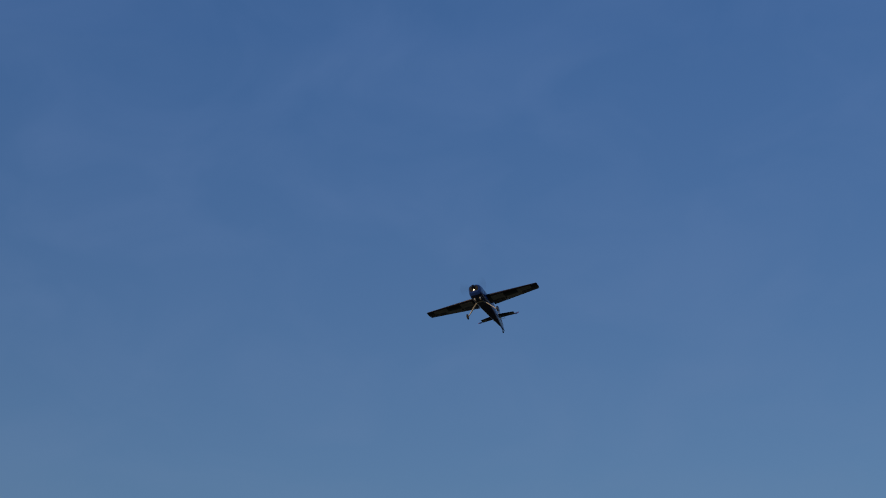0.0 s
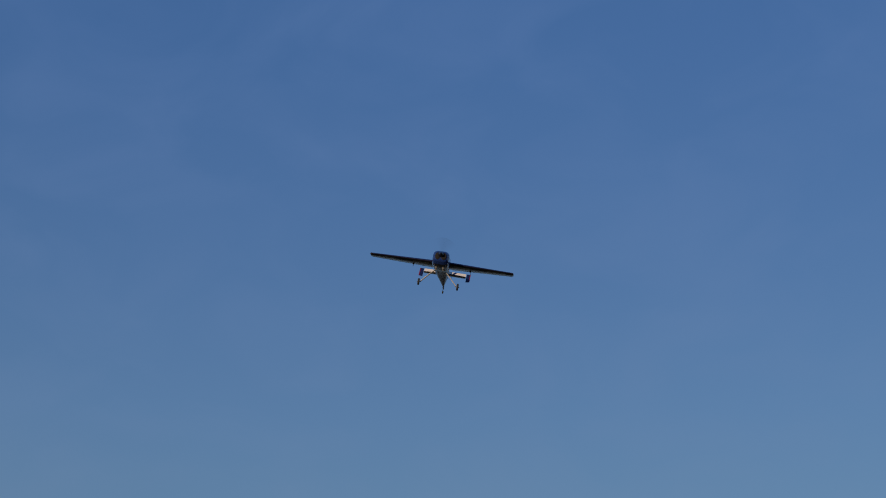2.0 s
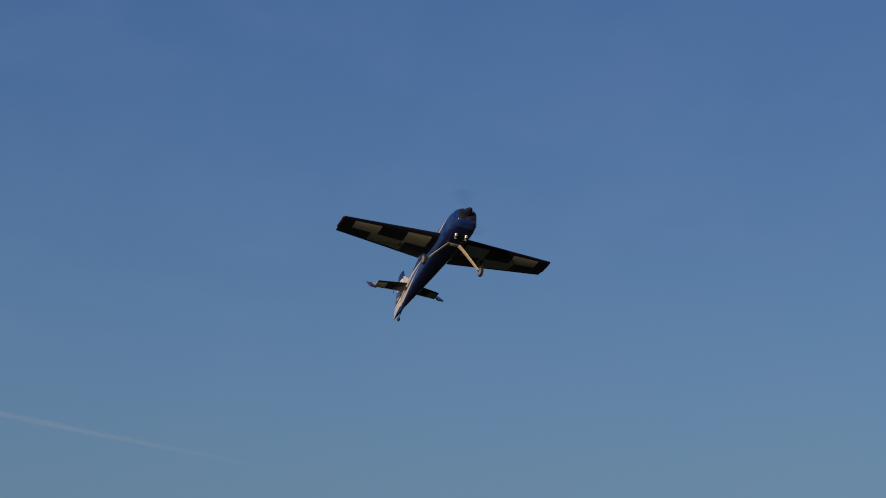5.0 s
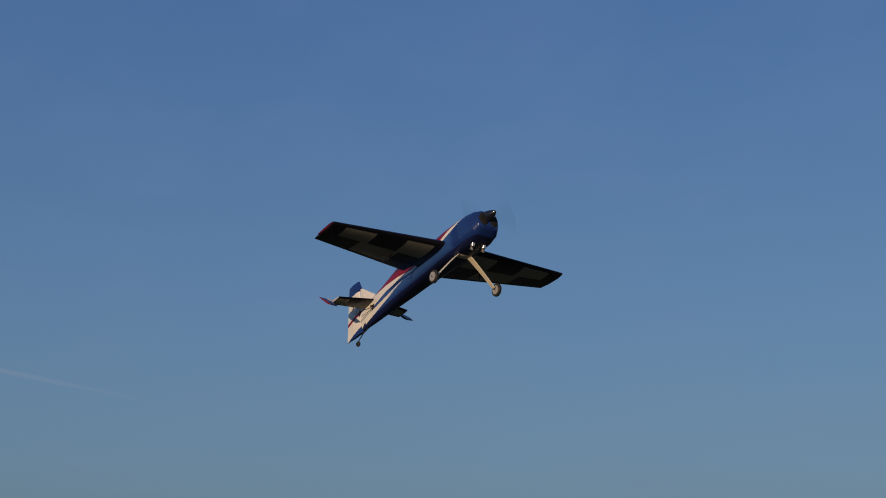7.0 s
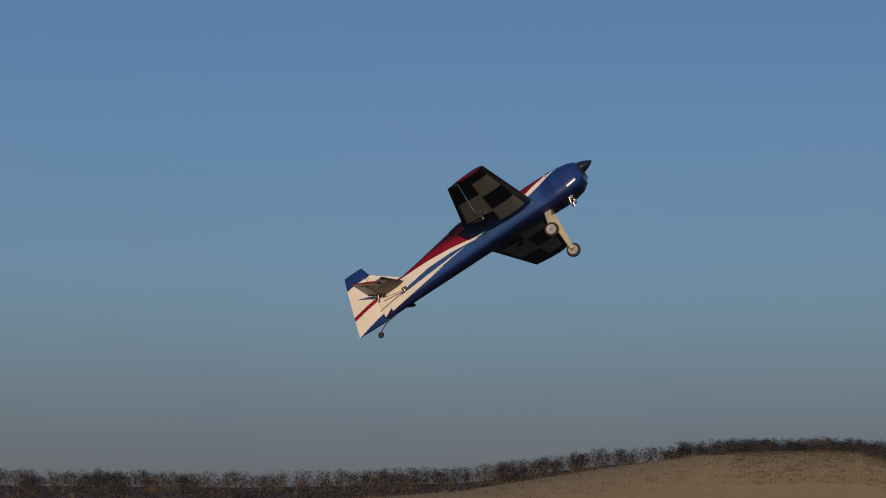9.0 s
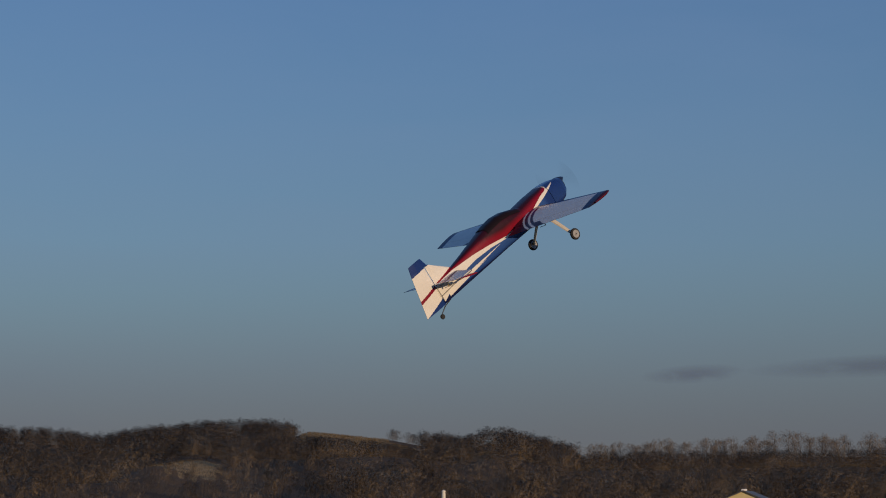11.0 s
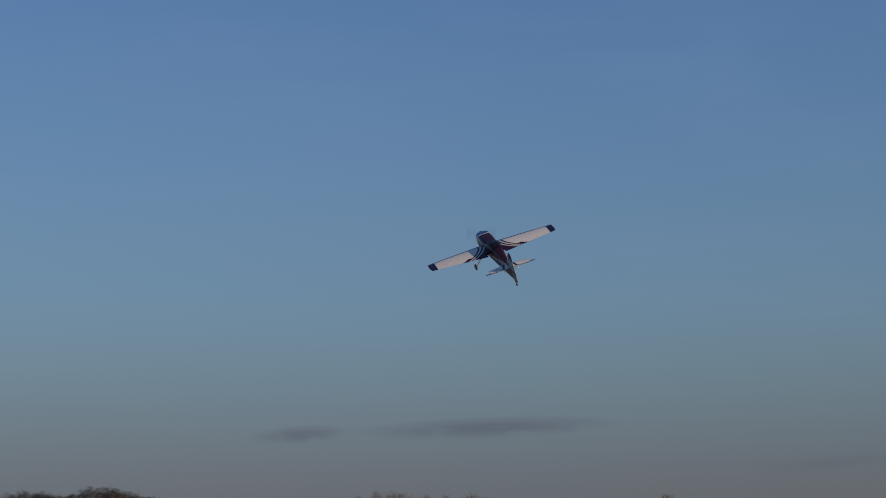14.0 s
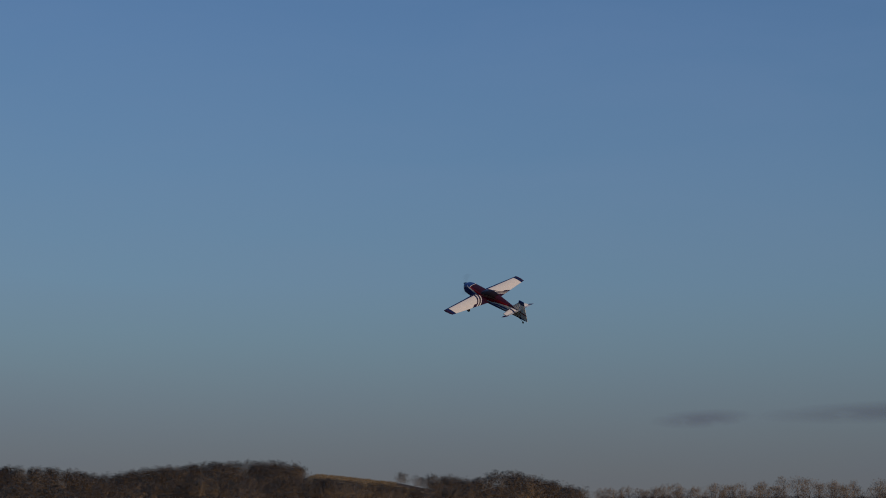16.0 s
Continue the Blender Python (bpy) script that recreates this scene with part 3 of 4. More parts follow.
def build_skyline_trees():
    rng = np.random.default_rng(5)
    kinds = [skyline_tree(300 + k, 16, 560 + 30 * k, 0.27 + 0.04 * k, 0.011, 0.25, 0.02) for k in range(6)]
    spots = []
    for a in np.arange(4.5, 16.5, 0.125):
        b = a + rng.uniform(-0.08, 0.08)
        tall = float(curve([(4.5, 6.2), (6, 8.2), (9.5, 8.4), (11.5, 10.6), (13.3, 9.0), (14.5, 6.8), (15.4, 5.0), (16.2, 6.6), (16.6, 5.0)], b)) * rng.uniform(0.75, 1.3)
        if rng.random() < 0.12:
            continue
        spots.append((b, rng.uniform(775, 816), max(tall, 3.2), rng.uniform(1.0, 1.5)))
    used = set()
    for b, r, s, thin in spots:
        k = int(rng.integers(0, 6))
        x, y = r * math.sin(radians(b)), r * math.cos(radians(b))
        m = Matrix.Translation((x, y, float(land(b, r)) - 0.15)) @ Matrix.Rotation(rng.uniform(0, 6.28), 4, "Z")
        if k not in used:
            used.add(k)
            kinds[k].matrix_basis = m
            ob = kinds[k]
        else:
            ob = copy_thing(kinds[k], m)
        ob.scale = (s * thin, s * thin, s)
        tagged(ob, label="tall leafless grey-brown tree standing on the skyline", category="tree", group="skyline trees")
    lone = skyline_tree(411, 18, 820, 0.46, 0.017, 0.08, 0.06)
    r = 815
    lone.matrix_basis = Matrix.Translation((r * math.sin(radians(19.38)), r * math.cos(radians(19.38)), float(land(19.38, r)) - 0.1))
    lone.scale = (11.0, 11.0, 8.4)
    tagged(lone, label="lone round-crowned leafless tree on the bare ridge", category="tree")
    for b, r, s in ((20.4, 812, 1.9), (20.55, 811, 1.5), (22.9, 812, 1.6), (23.2, 812, 1.9), (23.5, 811, 1.4), (25.2, 810, 2.6), (25.7, 808, 3.4), (26.4, 808, 3.0)):
        v, f = tree_shape(int(b * 100), 9, 200, 0.7, 0.014, 0.02, 0.1, 0.01)[:2]
        ob = new("bush")
        tagged(piece("twigs", mesh_of("twigs", v, f.tolist(), M_TREE), ob), kind="stuff")
        ob.matrix_basis = Matrix.Translation((r * math.sin(radians(b)), r * math.cos(radians(b)), float(land(b, r)) - 0.1))
        ob.scale = (s * 1.4, s * 1.4, s * 1.3)
        tagged(ob, label="small dark leafless bush on the grassy ridge", category="bush", group="ridge bushes")


build_skyline_trees()


def build_grass():
    """Tufts of standing dry grass on the open slopes."""
    rng = np.random.default_rng(23)
    shapes = []
    for k in range(4):
        verts, tris = [], []
        for n in range(11):
            x, y = rng.normal(0, 0.55, 2)
            w = rng.uniform(0.05, 0.1)
            th = rng.uniform(0, 3.14)
            dx, dy = math.cos(th) * w, math.sin(th) * w
            i = len(verts)
            verts += [(x - dx, y - dy, 0), (x + dx, y + dy, 0), (x + rng.normal(0, 0.15), y + rng.normal(0, 0.15), rng.uniform(0.35, 0.8))]
            tris.append((i, i + 1, i + 2))
        shapes.append((np.array(verts), np.array(tris)))
    places = []
    for lo, hi, r0, r1, count, all_over in ((4, 28, 560, 745, 9000, True), (-14, 4, 600, 740, 6500, True), (-30, -16.5, 372, 436, 5200, False), (-60, -30, 372, 436, 3000, False), (-10, -6, 440, 540, 1500, False), (-4.5, -1.1, 725, 825, 3600, False),
                                  (16.5, 28, 735, 828, 6500, False), (0.8, 3.5, 670, 735, 1500, False)):
        a = rng.uniform(lo, hi, count)
        r = rng.uniform(r0, r1, count)
        keep = (openness(a, r) > 0.5) | all_over
        z = land(a, r)
        for n in np.nonzero(keep)[0]:
            places.append((int(rng.integers(0, 4)), r[n] * math.sin(radians(a[n])), r[n] * math.cos(radians(a[n])), z[n] - 0.05, rng.uniform(0.7, 1.3) * (1.7 if all_over else 1.0), rng.uniform(0, 6.28), 1.0,
                           float(np.clip(rng.normal(0.12 if all_over else 0.25 if lo > 10 else 0.5, 0.2), 0, 1))))
    m = toned_material("standing_grass", (0.22, 0.165, 0.10), (0.46, 0.35, 0.205))
    tagged(new("grass_tufts", joined("grass_tufts", shapes, places, m)), label="pale tan dry grass standing on the open slopes", category="grass", kind="stuff")


build_grass()


# ---------------------------------------------------------------- field edge: shed and post
def build_shed():
    r, b = 250.0, 9.35
    wall_m = material("shed_cladding", (0.62, 0.52, 0.27), 0.6, grain=0.15, size=1.5)
    roof_m = material("shed_roof", (0.10, 0.095, 0.10), 0.5, grain=0.3, size=2.0)
    vent_m = material("vent_white", (0.8, 0.8, 0.78), 0.5, grain=0.1, size=6)
    shed = new("shed")
    shed.matrix_basis = Matrix.Translation((r * math.sin(radians(b)), r * math.cos(radians(b)), 0)) @ Matrix.Rotation(radians(-b - 8), 4, "Z")
    ridge, eave, half, deep = 4.65, 2.55, 5.0, 9.0
    verts = [(-half, 0, 0), (half, 0, 0), (half, 0, eave), (0, 0, ridge), (-half, 0, eave)]
    verts += [(x, deep, z) for x, y, z in verts]
    faces = [(0, 1, 2, 3, 4), (9, 8, 7, 6, 5), (1, 6, 7, 2), (0, 4, 9, 5), (0, 5, 6, 1)]
    piece("wall", fix_normals(mesh_of("wall", verts, faces, wall_m)), shed, "cream-yellow metal cladding")
    for side in (-1, 1):
        n = Vector((side * (ridge - eave), 0, half)).normalized()
        a, c = Vector((0, -0.3, ridge)), Vector((side * half * 1.05, -0.3, eave - 0.05 * (ridge - eave)))
        loop = [a + n * 0.01, c + n * 0.01, c + n * 0.13, a + n * 0.13]
        v, f = loft([loop, [p + Vector((0, deep + 0.6, 0)) for p in loop]])
        piece("roof_slope", fix_normals(mesh_of("roof_slope", v, f, roof_m)), shed, "dark metal roof slope")
    part("ridge_vent", box((0, 1.0, ridge + 0.2), (0.7, 0.7, 0.26), 0.05), vent_m, shed, "white ridge vent")
    tagged(shed, label="cream metal shed with a dark gable roof on the field", category="shed")


build_shed()


def build_post():
    m = material("post_paint", (0.72, 0.69, 0.62), 0.6, grain=0.2, size=6)
    post = new("marker_post")
    post.location = (0.05, 120, 0)
    part("shaft", tube([(0, 0, 0), (0, 0, 2.95), (0, 0, 3.1)], [0.13, 0.13, 0.11], 14), m, post)
    part("cap", spun([(0.02, 3.22), (0.12, 3.16), (0.155, 3.1), (0.155, 3.08)], "z", 16), m, post, "rounded white cap")
    tagged(post, label="white painted round marker post in the grass", category="post")


build_post()


# ---------------------------------------------------------------- distant cloud bank and vapour trail
def vapour_material(name, color, dense, stretch, soft):
    """Thin cloud: covers by noise that fades to nothing at the rim of the sheet."""
    m = bpy.data.materials.new(name)
    m.use_nodes = True
    n, l = m.node_tree.nodes, m.node_tree.links
    b = n["Principled BSDF"]
    b.inputs["Roughness"].default_value = 1.0
    b.inputs["Specular IOR Level"].default_value = 0.0
    b.inputs["Base Color"].default_value = (*color, 1)
    c, g = n.new("ShaderNodeTexCoord"), n.new("ShaderNodeMapping")
    g.inputs["Location"].default_value, g.inputs["Scale"].default_value = (-1, -1, 0), (2, 2, 0)
    l.new(c.outputs["Generated"], g.inputs["Vector"])
    s = n.new("ShaderNodeMapping")
    s.inputs["Scale"].default_value = stretch
    l.new(c.outputs["Generated"], s.inputs["Vector"])
    w = n.new("ShaderNodeTexNoise")
    w.inputs["Scale"].default_value, w.inputs["Detail"].default_value = 1.0, 5
    l.new(s.outputs["Vector"], w.inputs["Vector"])
    d = n.new("ShaderNodeVectorMath")
    d.operation = "LENGTH"
    l.new(g.outputs["Vector"], d.inputs[0])
    rim = n.new("ShaderNodeMapRange")
    rim.inputs["From Min"].default_value, rim.inputs["From Max"].default_value = 1.0, soft
    l.new(d.outputs["Value"], rim.inputs["Value"])
    lump = n.new("ShaderNodeMapRange")
    lump.inputs["From Min"].default_value, lump.inputs["From Max"].default_value = 0.22, 0.5
    l.new(w.outputs["Fac"], lump.inputs["Value"])
    k = n.new("ShaderNodeMath")
    k.operation = "MULTIPLY"
    l.new(rim.outputs["Result"], k.inputs[0])
    l.new(lump.outputs["Result"], k.inputs[1])
    q = n.new("ShaderNodeMath")
    q.operation = "MULTIPLY"
    q.inputs[1].default_value = dense
    l.new(k.outputs[0], q.inputs[0])
    l.new(q.outputs[0], b.inputs["Alpha"])
    return m


def cloud_sheet(name, b0, e0, b1, e1, thick, mat, label, far=4600.0):
    """A long flat sheet of vapour far away, between two bearings and heights (degrees)."""
    def at(b, e):
        b, e = radians(b), radians(e)
        return EYE + Vector((math.sin(b) * math.cos(e), math.cos(b) * math.cos(e), math.sin(e))) * far
    p, q = at(b0, e0), at(b1, e1)
    mid, half = (p + q) / 2, (q - p).length / 2
    x = (q - p).normalized()
    y = (mid - EYE).normalized().cross(x).normalized()
    h = far * radians(thick) / 2
    me = mesh_of(name, [(-half, -h, 0), (half, -h, 0), (half, h, 0), (-half, h, 0)], [(0, 1, 2, 3)], mat)
    ob = new(name, me)
    ob.matrix_basis = Matrix.Translation(mid) @ Matrix((x, y, x.cross(y))).transposed().to_4x4()
    ob.visible_shadow = False
    return tagged(ob, label=label, category="cloud", kind="structure")


M_CLOUD = vapour_material("grey_cloud", (0.10, 0.13, 0.24), 0.46, (4.5, 1.6, 1), 0.2)
M_FAINT = vapour_material("faint_cloud", (0.10, 0.13, 0.24), 0.13, (4.5, 1.6, 1), 0.2)
M_TRAIL = vapour_material("vapour_trail", (0.85, 0.85, 0.9), 0.13, (9, 1.5, 1), 0.1)
cloud_sheet("backdrop_cloud", 6.2, 4.22, 9.6, 4.42, 0.62, M_CLOUD, "small slate-grey streak of cloud above the hills")
cloud_sheet("backdrop_cloud", 9.4, 4.38, 18.2, 4.62, 0.75, M_CLOUD, "long slate-grey streak of cloud above the hills")
cloud_sheet("backdrop_cloud", 21.8, 3.05, 27.0, 3.45, 0.55, M_FAINT, "faint grey smudge of cloud low over the hills")
cloud_sheet("backdrop_trail", -92.0, 13.35, -70.0, 10.2, 0.24, M_TRAIL, "faint fading vapour trail in the blue sky")


# ---------------------------------------------------------------- model aeroplane
# body axes: x to the nose, y to the left wing, z up; the origin is the balance point
NOSE = Vector((0.72, 0.0, 0.05))
TOP = [(-0.094, 0.022), (-0.11, 0.044), (-0.16, 0.062), (-0.24, 0.076), (-0.34, 0.085), (-0.5, 0.086), (-0.70, 0.075), (-0.76, 0.095), (-0.85, 0.125), (-0.96, 0.140), (-1.08, 0.132),
       (-1.19, 0.113), (-1.35, 0.085), (-1.5, 0.06), (-1.635, 0.04), (-1.75, 0.018), (-1.87, -0.005)]
BOT = [(-0.094, -0.075), (-0.11, -0.108), (-0.16, -0.145), (-0.24, -0.165), (-0.34, -0.172), (-0.49, -0.17), (-0.7, -0.155), (-1.0, -0.157), (-1.33, -0.165), (-1.6, -0.172), (-1.87, -0.18)]
WIDE = [(-0.094, 0.062), (-0.11, 0.094), (-0.16, 0.117), (-0.24, 0.125), (-0.34, 0.127), (-0.6, 0.122), (-0.9, 0.112), (-1.2, 0.09), (-1.5, 0.06), (-1.75, 0.034), (-1.87, 0.018)]


def squareness(x):
    return float(curve([(-0.11, 0.62), (-0.4, 0.6), (-0.7, 0.58), (-1.3, 0.58), (-1.87, 0.7)], x))


def body_point(x, w, grow=0.0):
    """A point on the fuselage skin at station x and angle w round it (0 on the left side, a quarter turn at the top)."""
    t, b, h = curve(TOP, x), curve(BOT, x), curve(WIDE, x)
    mid = b + (t - b) * 0.46
    c, s = math.cos(w), math.sin(w)
    n = squareness(x)
    y = math.copysign(abs(c) ** n, c) * (h + grow)
    z = mid + (math.copysign(abs(s) ** n, s) * ((t - mid if s > 0 else mid - b) + grow))
    return Vector((x, y, z)) + NOSE


def blend(a, b, u):
    u = min(max(u, 0.0), 1.0)
    return tuple(p + (q - p) * u for p, q in zip(a, b))


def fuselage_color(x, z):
    """Red flanks with the back's shade painted in as deep red, white flame stripes, blue lower sides with a painted sky
    sheen, and a navy belly.
    """
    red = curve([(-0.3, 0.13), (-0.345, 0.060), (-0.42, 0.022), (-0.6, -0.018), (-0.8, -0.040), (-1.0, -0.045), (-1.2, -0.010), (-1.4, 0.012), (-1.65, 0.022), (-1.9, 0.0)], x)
    white = curve([(-0.3, 0.06), (-0.4, -0.005), (-0.6, -0.036), (-0.85, -0.053), (-1.0, -0.064), (-1.2, -0.040), (-1.4, -0.036), (-1.6, -0.060), (-1.75, -0.105), (-1.87, -0.160)], x)
    flare = -0.004 + (x + 0.55) * 0.21
    if -0.62 < x < -0.22 and abs(z - flare) < 0.017 * min((x + 0.62) / 0.16, (-0.22 - x) / 0.2, 1.0):
        return WHITE
    # the red darkens with height: shade of the back put into the colour
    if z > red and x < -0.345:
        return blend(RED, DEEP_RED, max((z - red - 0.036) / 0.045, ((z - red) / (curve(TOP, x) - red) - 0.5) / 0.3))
    if z > red - 0.015 and x < -0.33:
        return WHITE
    if z > white and x < -0.62:
        return WHITE
    # two flame tongues that run forward from the tail
    for tip, z0, z1, fat in ((-1.08, -0.062, -0.108, 0.017), (-1.28, -0.090, -0.140, 0.020)):
        mid = z0 + (z1 - z0) * (tip - x) / 0.6
        if -1.80 < x < tip and abs(z - mid) < fat * (tip - x) / 0.55:
            return WHITE
    if z < -0.138:
        return NAVY
    # lighter blue on the flank: the sky's reflection painted into the film colour
    return blend(BLUE, SHEEN_BLUE, min((-0.40 - x) / 0.06, (z + 0.150) / 0.04)) if x < -0.34 else BLUE


def skin(name, x0, x1, nx, nw, mat, parent, paint=None, w0=0.0, w1=2 * math.pi, grow=0.0, label="", cap=True):
    closed = w1 - w0 > 6.28
    xs = np.linspace(x0, x1, nx)
    ws = np.linspace(w0, w1, nw, endpoint=not closed)
    if closed:
        # stations round the body at even heights up the flanks
        q = nw // 4
        rise = (np.arange(q) / q) ** (1 / 0.6) * 0.999
        turn = np.arcsin(rise)
        ws = np.concatenate([turn, math.pi - turn[::-1] - 1e-4, math.pi + turn + 1e-4, 2 * math.pi - turn[::-1] - 1e-4])
        nw = len(ws)
    verts = [body_point(x, w, grow) for x in xs for w in ws]
    k = nw if closed else nw - 1
    faces = [(i * nw + j, i * nw + (j + 1) % nw, (i + 1) * nw + (j + 1) % nw, (i + 1) * nw + j) for i in range(nx - 1) for j in range(k)]
    if closed and cap:
        faces += [tuple(range(nw)), tuple((nx - 1) * nw + j for j in range(nw))]
    cols = [paint(v.x - NOSE.x, v.z - NOSE.z) for v in verts] if paint else None
    me = fix_normals(mesh_of(name, verts, faces, mat, True, cols))
    me.set_sharp_from_angle(angle=radians(50))
    return piece(name, me, parent, label)


def wing_section(le, te, y, z, thick, n=24, front=0.0, rear=1.0):
    """A closed loop of a symmetrical aerofoil at span station y, from chord fraction front to rear."""
    def half(c):
        return 5 * thick * (te_len) * (0.2969 * math.sqrt(c) - 0.126 * c - 0.3516 * c * c + 0.2843 * c ** 3 - 0.1036 * c ** 4)
    te_len = le - te
    cs = [front + (rear - front) * (1 - math.cos(math.pi * i / n)) / 2 for i in range(n + 1)]
    up = [(c, max(half(c), 0.0012)) for c in cs]
    loop = [(c, h) for c, h in up] + [(c, -h) for c, h in reversed(up)]
    return [(Vector((le - c * te_len, y, z + h)) + NOSE, c, h > 0) for c, h in loop]


def surface(name, stations, parent, paint, n=24, front=0.0, rear=1.0, origin=Vector((0, 0, 0)), label="", mat=None):
    """A wing-like part lofted through (leading edge, trailing edge, y, z, thickness) stations."""
    secs, cols = [], []
    for le, te, y, z, th in stations:
        s = wing_section(le, te, y, z, th, n, front, rear)
        secs.append([p - origin for p, c, up in s])
        cols += [paint(abs(y), c, up) for p, c, up in s]
    v, f = loft(secs)
    me = fix_normals(mesh_of(name, v, f, mat or M_FILM, True, cols))
    me.set_sharp_from_angle(angle=radians(35))
    ob = piece(name, me, parent, label)
    ob.location = origin
    return ob


def wing_color(y, c, top):
    if top:
        if y > 1.05:
            return blend(NAVY, DEEP_RED, 0.75)
        if y > 0.985:
            return NAVY
        if c < 0.15:
            return NAVY
        edge = 0.20 + 0.30 * c ** 2.2
        if y > edge + 0.012:
            return MAROON if c > 0.80 and y < edge + 0.08 else WHITE
        if edge - 0.052 < y < edge - 0.024 or edge - 0.115 < y < edge - 0.092:
            return WHITE
        return NAVY if c < 0.5 else MAROON
    if y > 1.095:
        return TIP_RED
    # chequered underside
    if y > 0.99 or c < 0.09 or c > 0.93 or y < 0.16:
        return BLACK
    if c < 0.50:
        return PALE if (0.19 < y < 0.43 or 0.70 < y < 0.97) else BLACK
    return PALE if 0.40 < y < 0.76 else BLACK


def tail_color(y, c, top):
    if y > 0.392:
        return TIP_RED
    if y > 0.335:
        return NAVY
    if top:
        edge = 0.09 + 0.09 * c * c
        return NAVY if c < 0.05 or edge - 0.03 < y < edge + 0.012 else WHITE
    if c < 0.1 or y < 0.1:
        return BLACK
    return PALE if (y > 0.23) == (c < 0.55) else BLACK


def linear(a, b, n):
    return [tuple(a[k] + (b[k] - a[k]) * i / (n - 1) for k in range(len(a))) for i in range(n)]


def build_aeroplane():
    plane = new("model_aeroplane")
    plane.empty_display_size = 0.2
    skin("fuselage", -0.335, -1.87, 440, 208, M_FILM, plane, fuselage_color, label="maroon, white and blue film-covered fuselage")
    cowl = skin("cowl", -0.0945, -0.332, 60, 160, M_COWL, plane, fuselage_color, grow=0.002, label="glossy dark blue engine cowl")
    # solid black plugs stand for the shaded insides of the two intakes
    for s in (-1, 1):
        bm = spun([(0.002, 0.004), (0.036, 0.004), (0.043, -0.002), (0.043, -0.03), (0.002, -0.03)], "x", 24)
        for v in bm.verts:
            v.co = Vector((v.co.x - 0.094, v.co.y * 0.95 + s * 0.044, v.co.z * 1.25 - 0.028)) + NOSE
        part("air_intake", bm, M_DARK, cowl, "air intake with its inside shade painted black")
    skin("canopy", -0.735, -1.15, 46, 34, M_CANOPY, plane, w0=0.17 * math.pi, w1=0.83 * math.pi, grow=0.004, label="dark smoked bubble canopy")
    # nose
    bm = spun([(0.001, 0.0), (0.008, -0.006), (0.022, -0.028), (0.037, -0.062), (0.047, -0.098), (0.049, -0.113), (0.046, -0.116)], "x", 36)
    for v in bm.verts:
        v.co = v.co + NOSE
    part("spinner", bm, M_SPINNER, plane, "pointed black spinner")
    for s in (-1, 1):
        part("exhaust_pipe", tube([Vector((-0.25, s * 0.052, -0.15)) + NOSE, Vector((-0.262, s * 0.052, -0.178)) + NOSE, Vector((-0.285, s * 0.052, -0.198)) + NOSE],
                                  [0.015, 0.017, 0.017], 16), M_PIPE, plane, "polished metal exhaust pipe")
    # wings and ailerons
    for s, side in ((1, "left"), (-1, "right")):
        root, tip = (-0.50, -1.045, s * 0.085, -0.045, 0.14), (-0.567, -0.852, s * 1.085, -0.045, 0.12)
        st = linear(root, tip, 150) + [(-0.575, -0.850, s * 1.094, -0.045, 0.09), (-0.59, -0.846, s * 1.100, -0.045, 0.03)]
        wing = surface("wing", st, plane, wing_color, 34, 0.0, 0.735, label="white-topped wing with a chequered underside")
        hinge = Vector((-0.86, s * 0.6, -0.045)) + NOSE
        cut = [q for q in st if 0.15 < abs(q[2]) < 1.09]
        surface("aileron", cut, plane, wing_color, 18, 0.742, 1.0, hinge, label="white and blue aileron")
        # aileron servo below the wing
        part("servo_arm", box(Vector((-0.83, s * 0.44, -0.088)) + NOSE, (0.008, 0.005, 0.034), 0.001), M_STEEL, wing)
        part("pushrod", tube([Vector((-0.83, s * 0.444, -0.105)) + NOSE, Vector((-0.90, s * 0.444, -0.085)) + NOSE], 0.0025, 8), M_STEEL, wing)
        part("servo", box(Vector((-0.80, s * 0.44, -0.073)) + NOSE, (0.045, 0.022, 0.016), 0.002), M_SERVO, wing)
    # tailplane and elevators
    elevators = []
    for s in (1, -1):
        st = linear((-1.615, -1.915, s * 0.028, -0.005, 0.085), (-1.705, -1.908, s * 0.405, -0.005, 0.075), 80)
        surface("tailplane", [q for q in st if abs(q[2]) < 0.335], plane, tail_color, 20, 0.0, 0.60, label="white tailplane half")
        hinge = Vector((-1.802, s * 0.03, -0.005)) + NOSE
        inner = [q for q in st if abs(q[2]) < 0.335]
        outer = [q for q in st if abs(q[2]) > 0.339]
        el = surface("elevator", inner, plane, tail_color, 14, 0.625, 1.0, hinge, label="white elevator with a blue tip")
        surface("balance_tip", outer, el, tail_color, 20, 0.0, 1.0, hinge, label="blue balance tip").location = (0, 0, 0)
        part("control_horn", box((-0.012, s * 0.085, -0.028), (0.012, 0.004, 0.045), 0.001), M_BRASS, el)
        elevators.append((el, hinge))
        part("servo", box(Vector((-1.64, s * 0.050, -0.062)) + NOSE, (0.04, 0.016, 0.02), 0.002), M_SERVO, plane)
        part("pushrod", tube([Vector((-1.66, s * 0.070, -0.075)) + NOSE, Vector((-1.805, s * 0.1, -0.055)) + NOSE], 0.0028, 8), M_STEEL, plane)
        part("servo_arm", box(Vector((-1.645, s * 0.064, -0.070)) + NOSE, (0.014, 0.006, 0.034), 0.001), M_BRASS, plane)
        part("rudder_cable", tube([Vector((-1.62, s * 0.06, -0.075)) + NOSE, Vector((-1.88, s * 0.028, -0.10)) + NOSE], 0.0018, 6), M_STEEL, plane)
    # fin and rudder
    def upright(name, rows, paint, origin, label):
        secs, cols = [], []
        for z, le, te, th in rows:
            loop = []
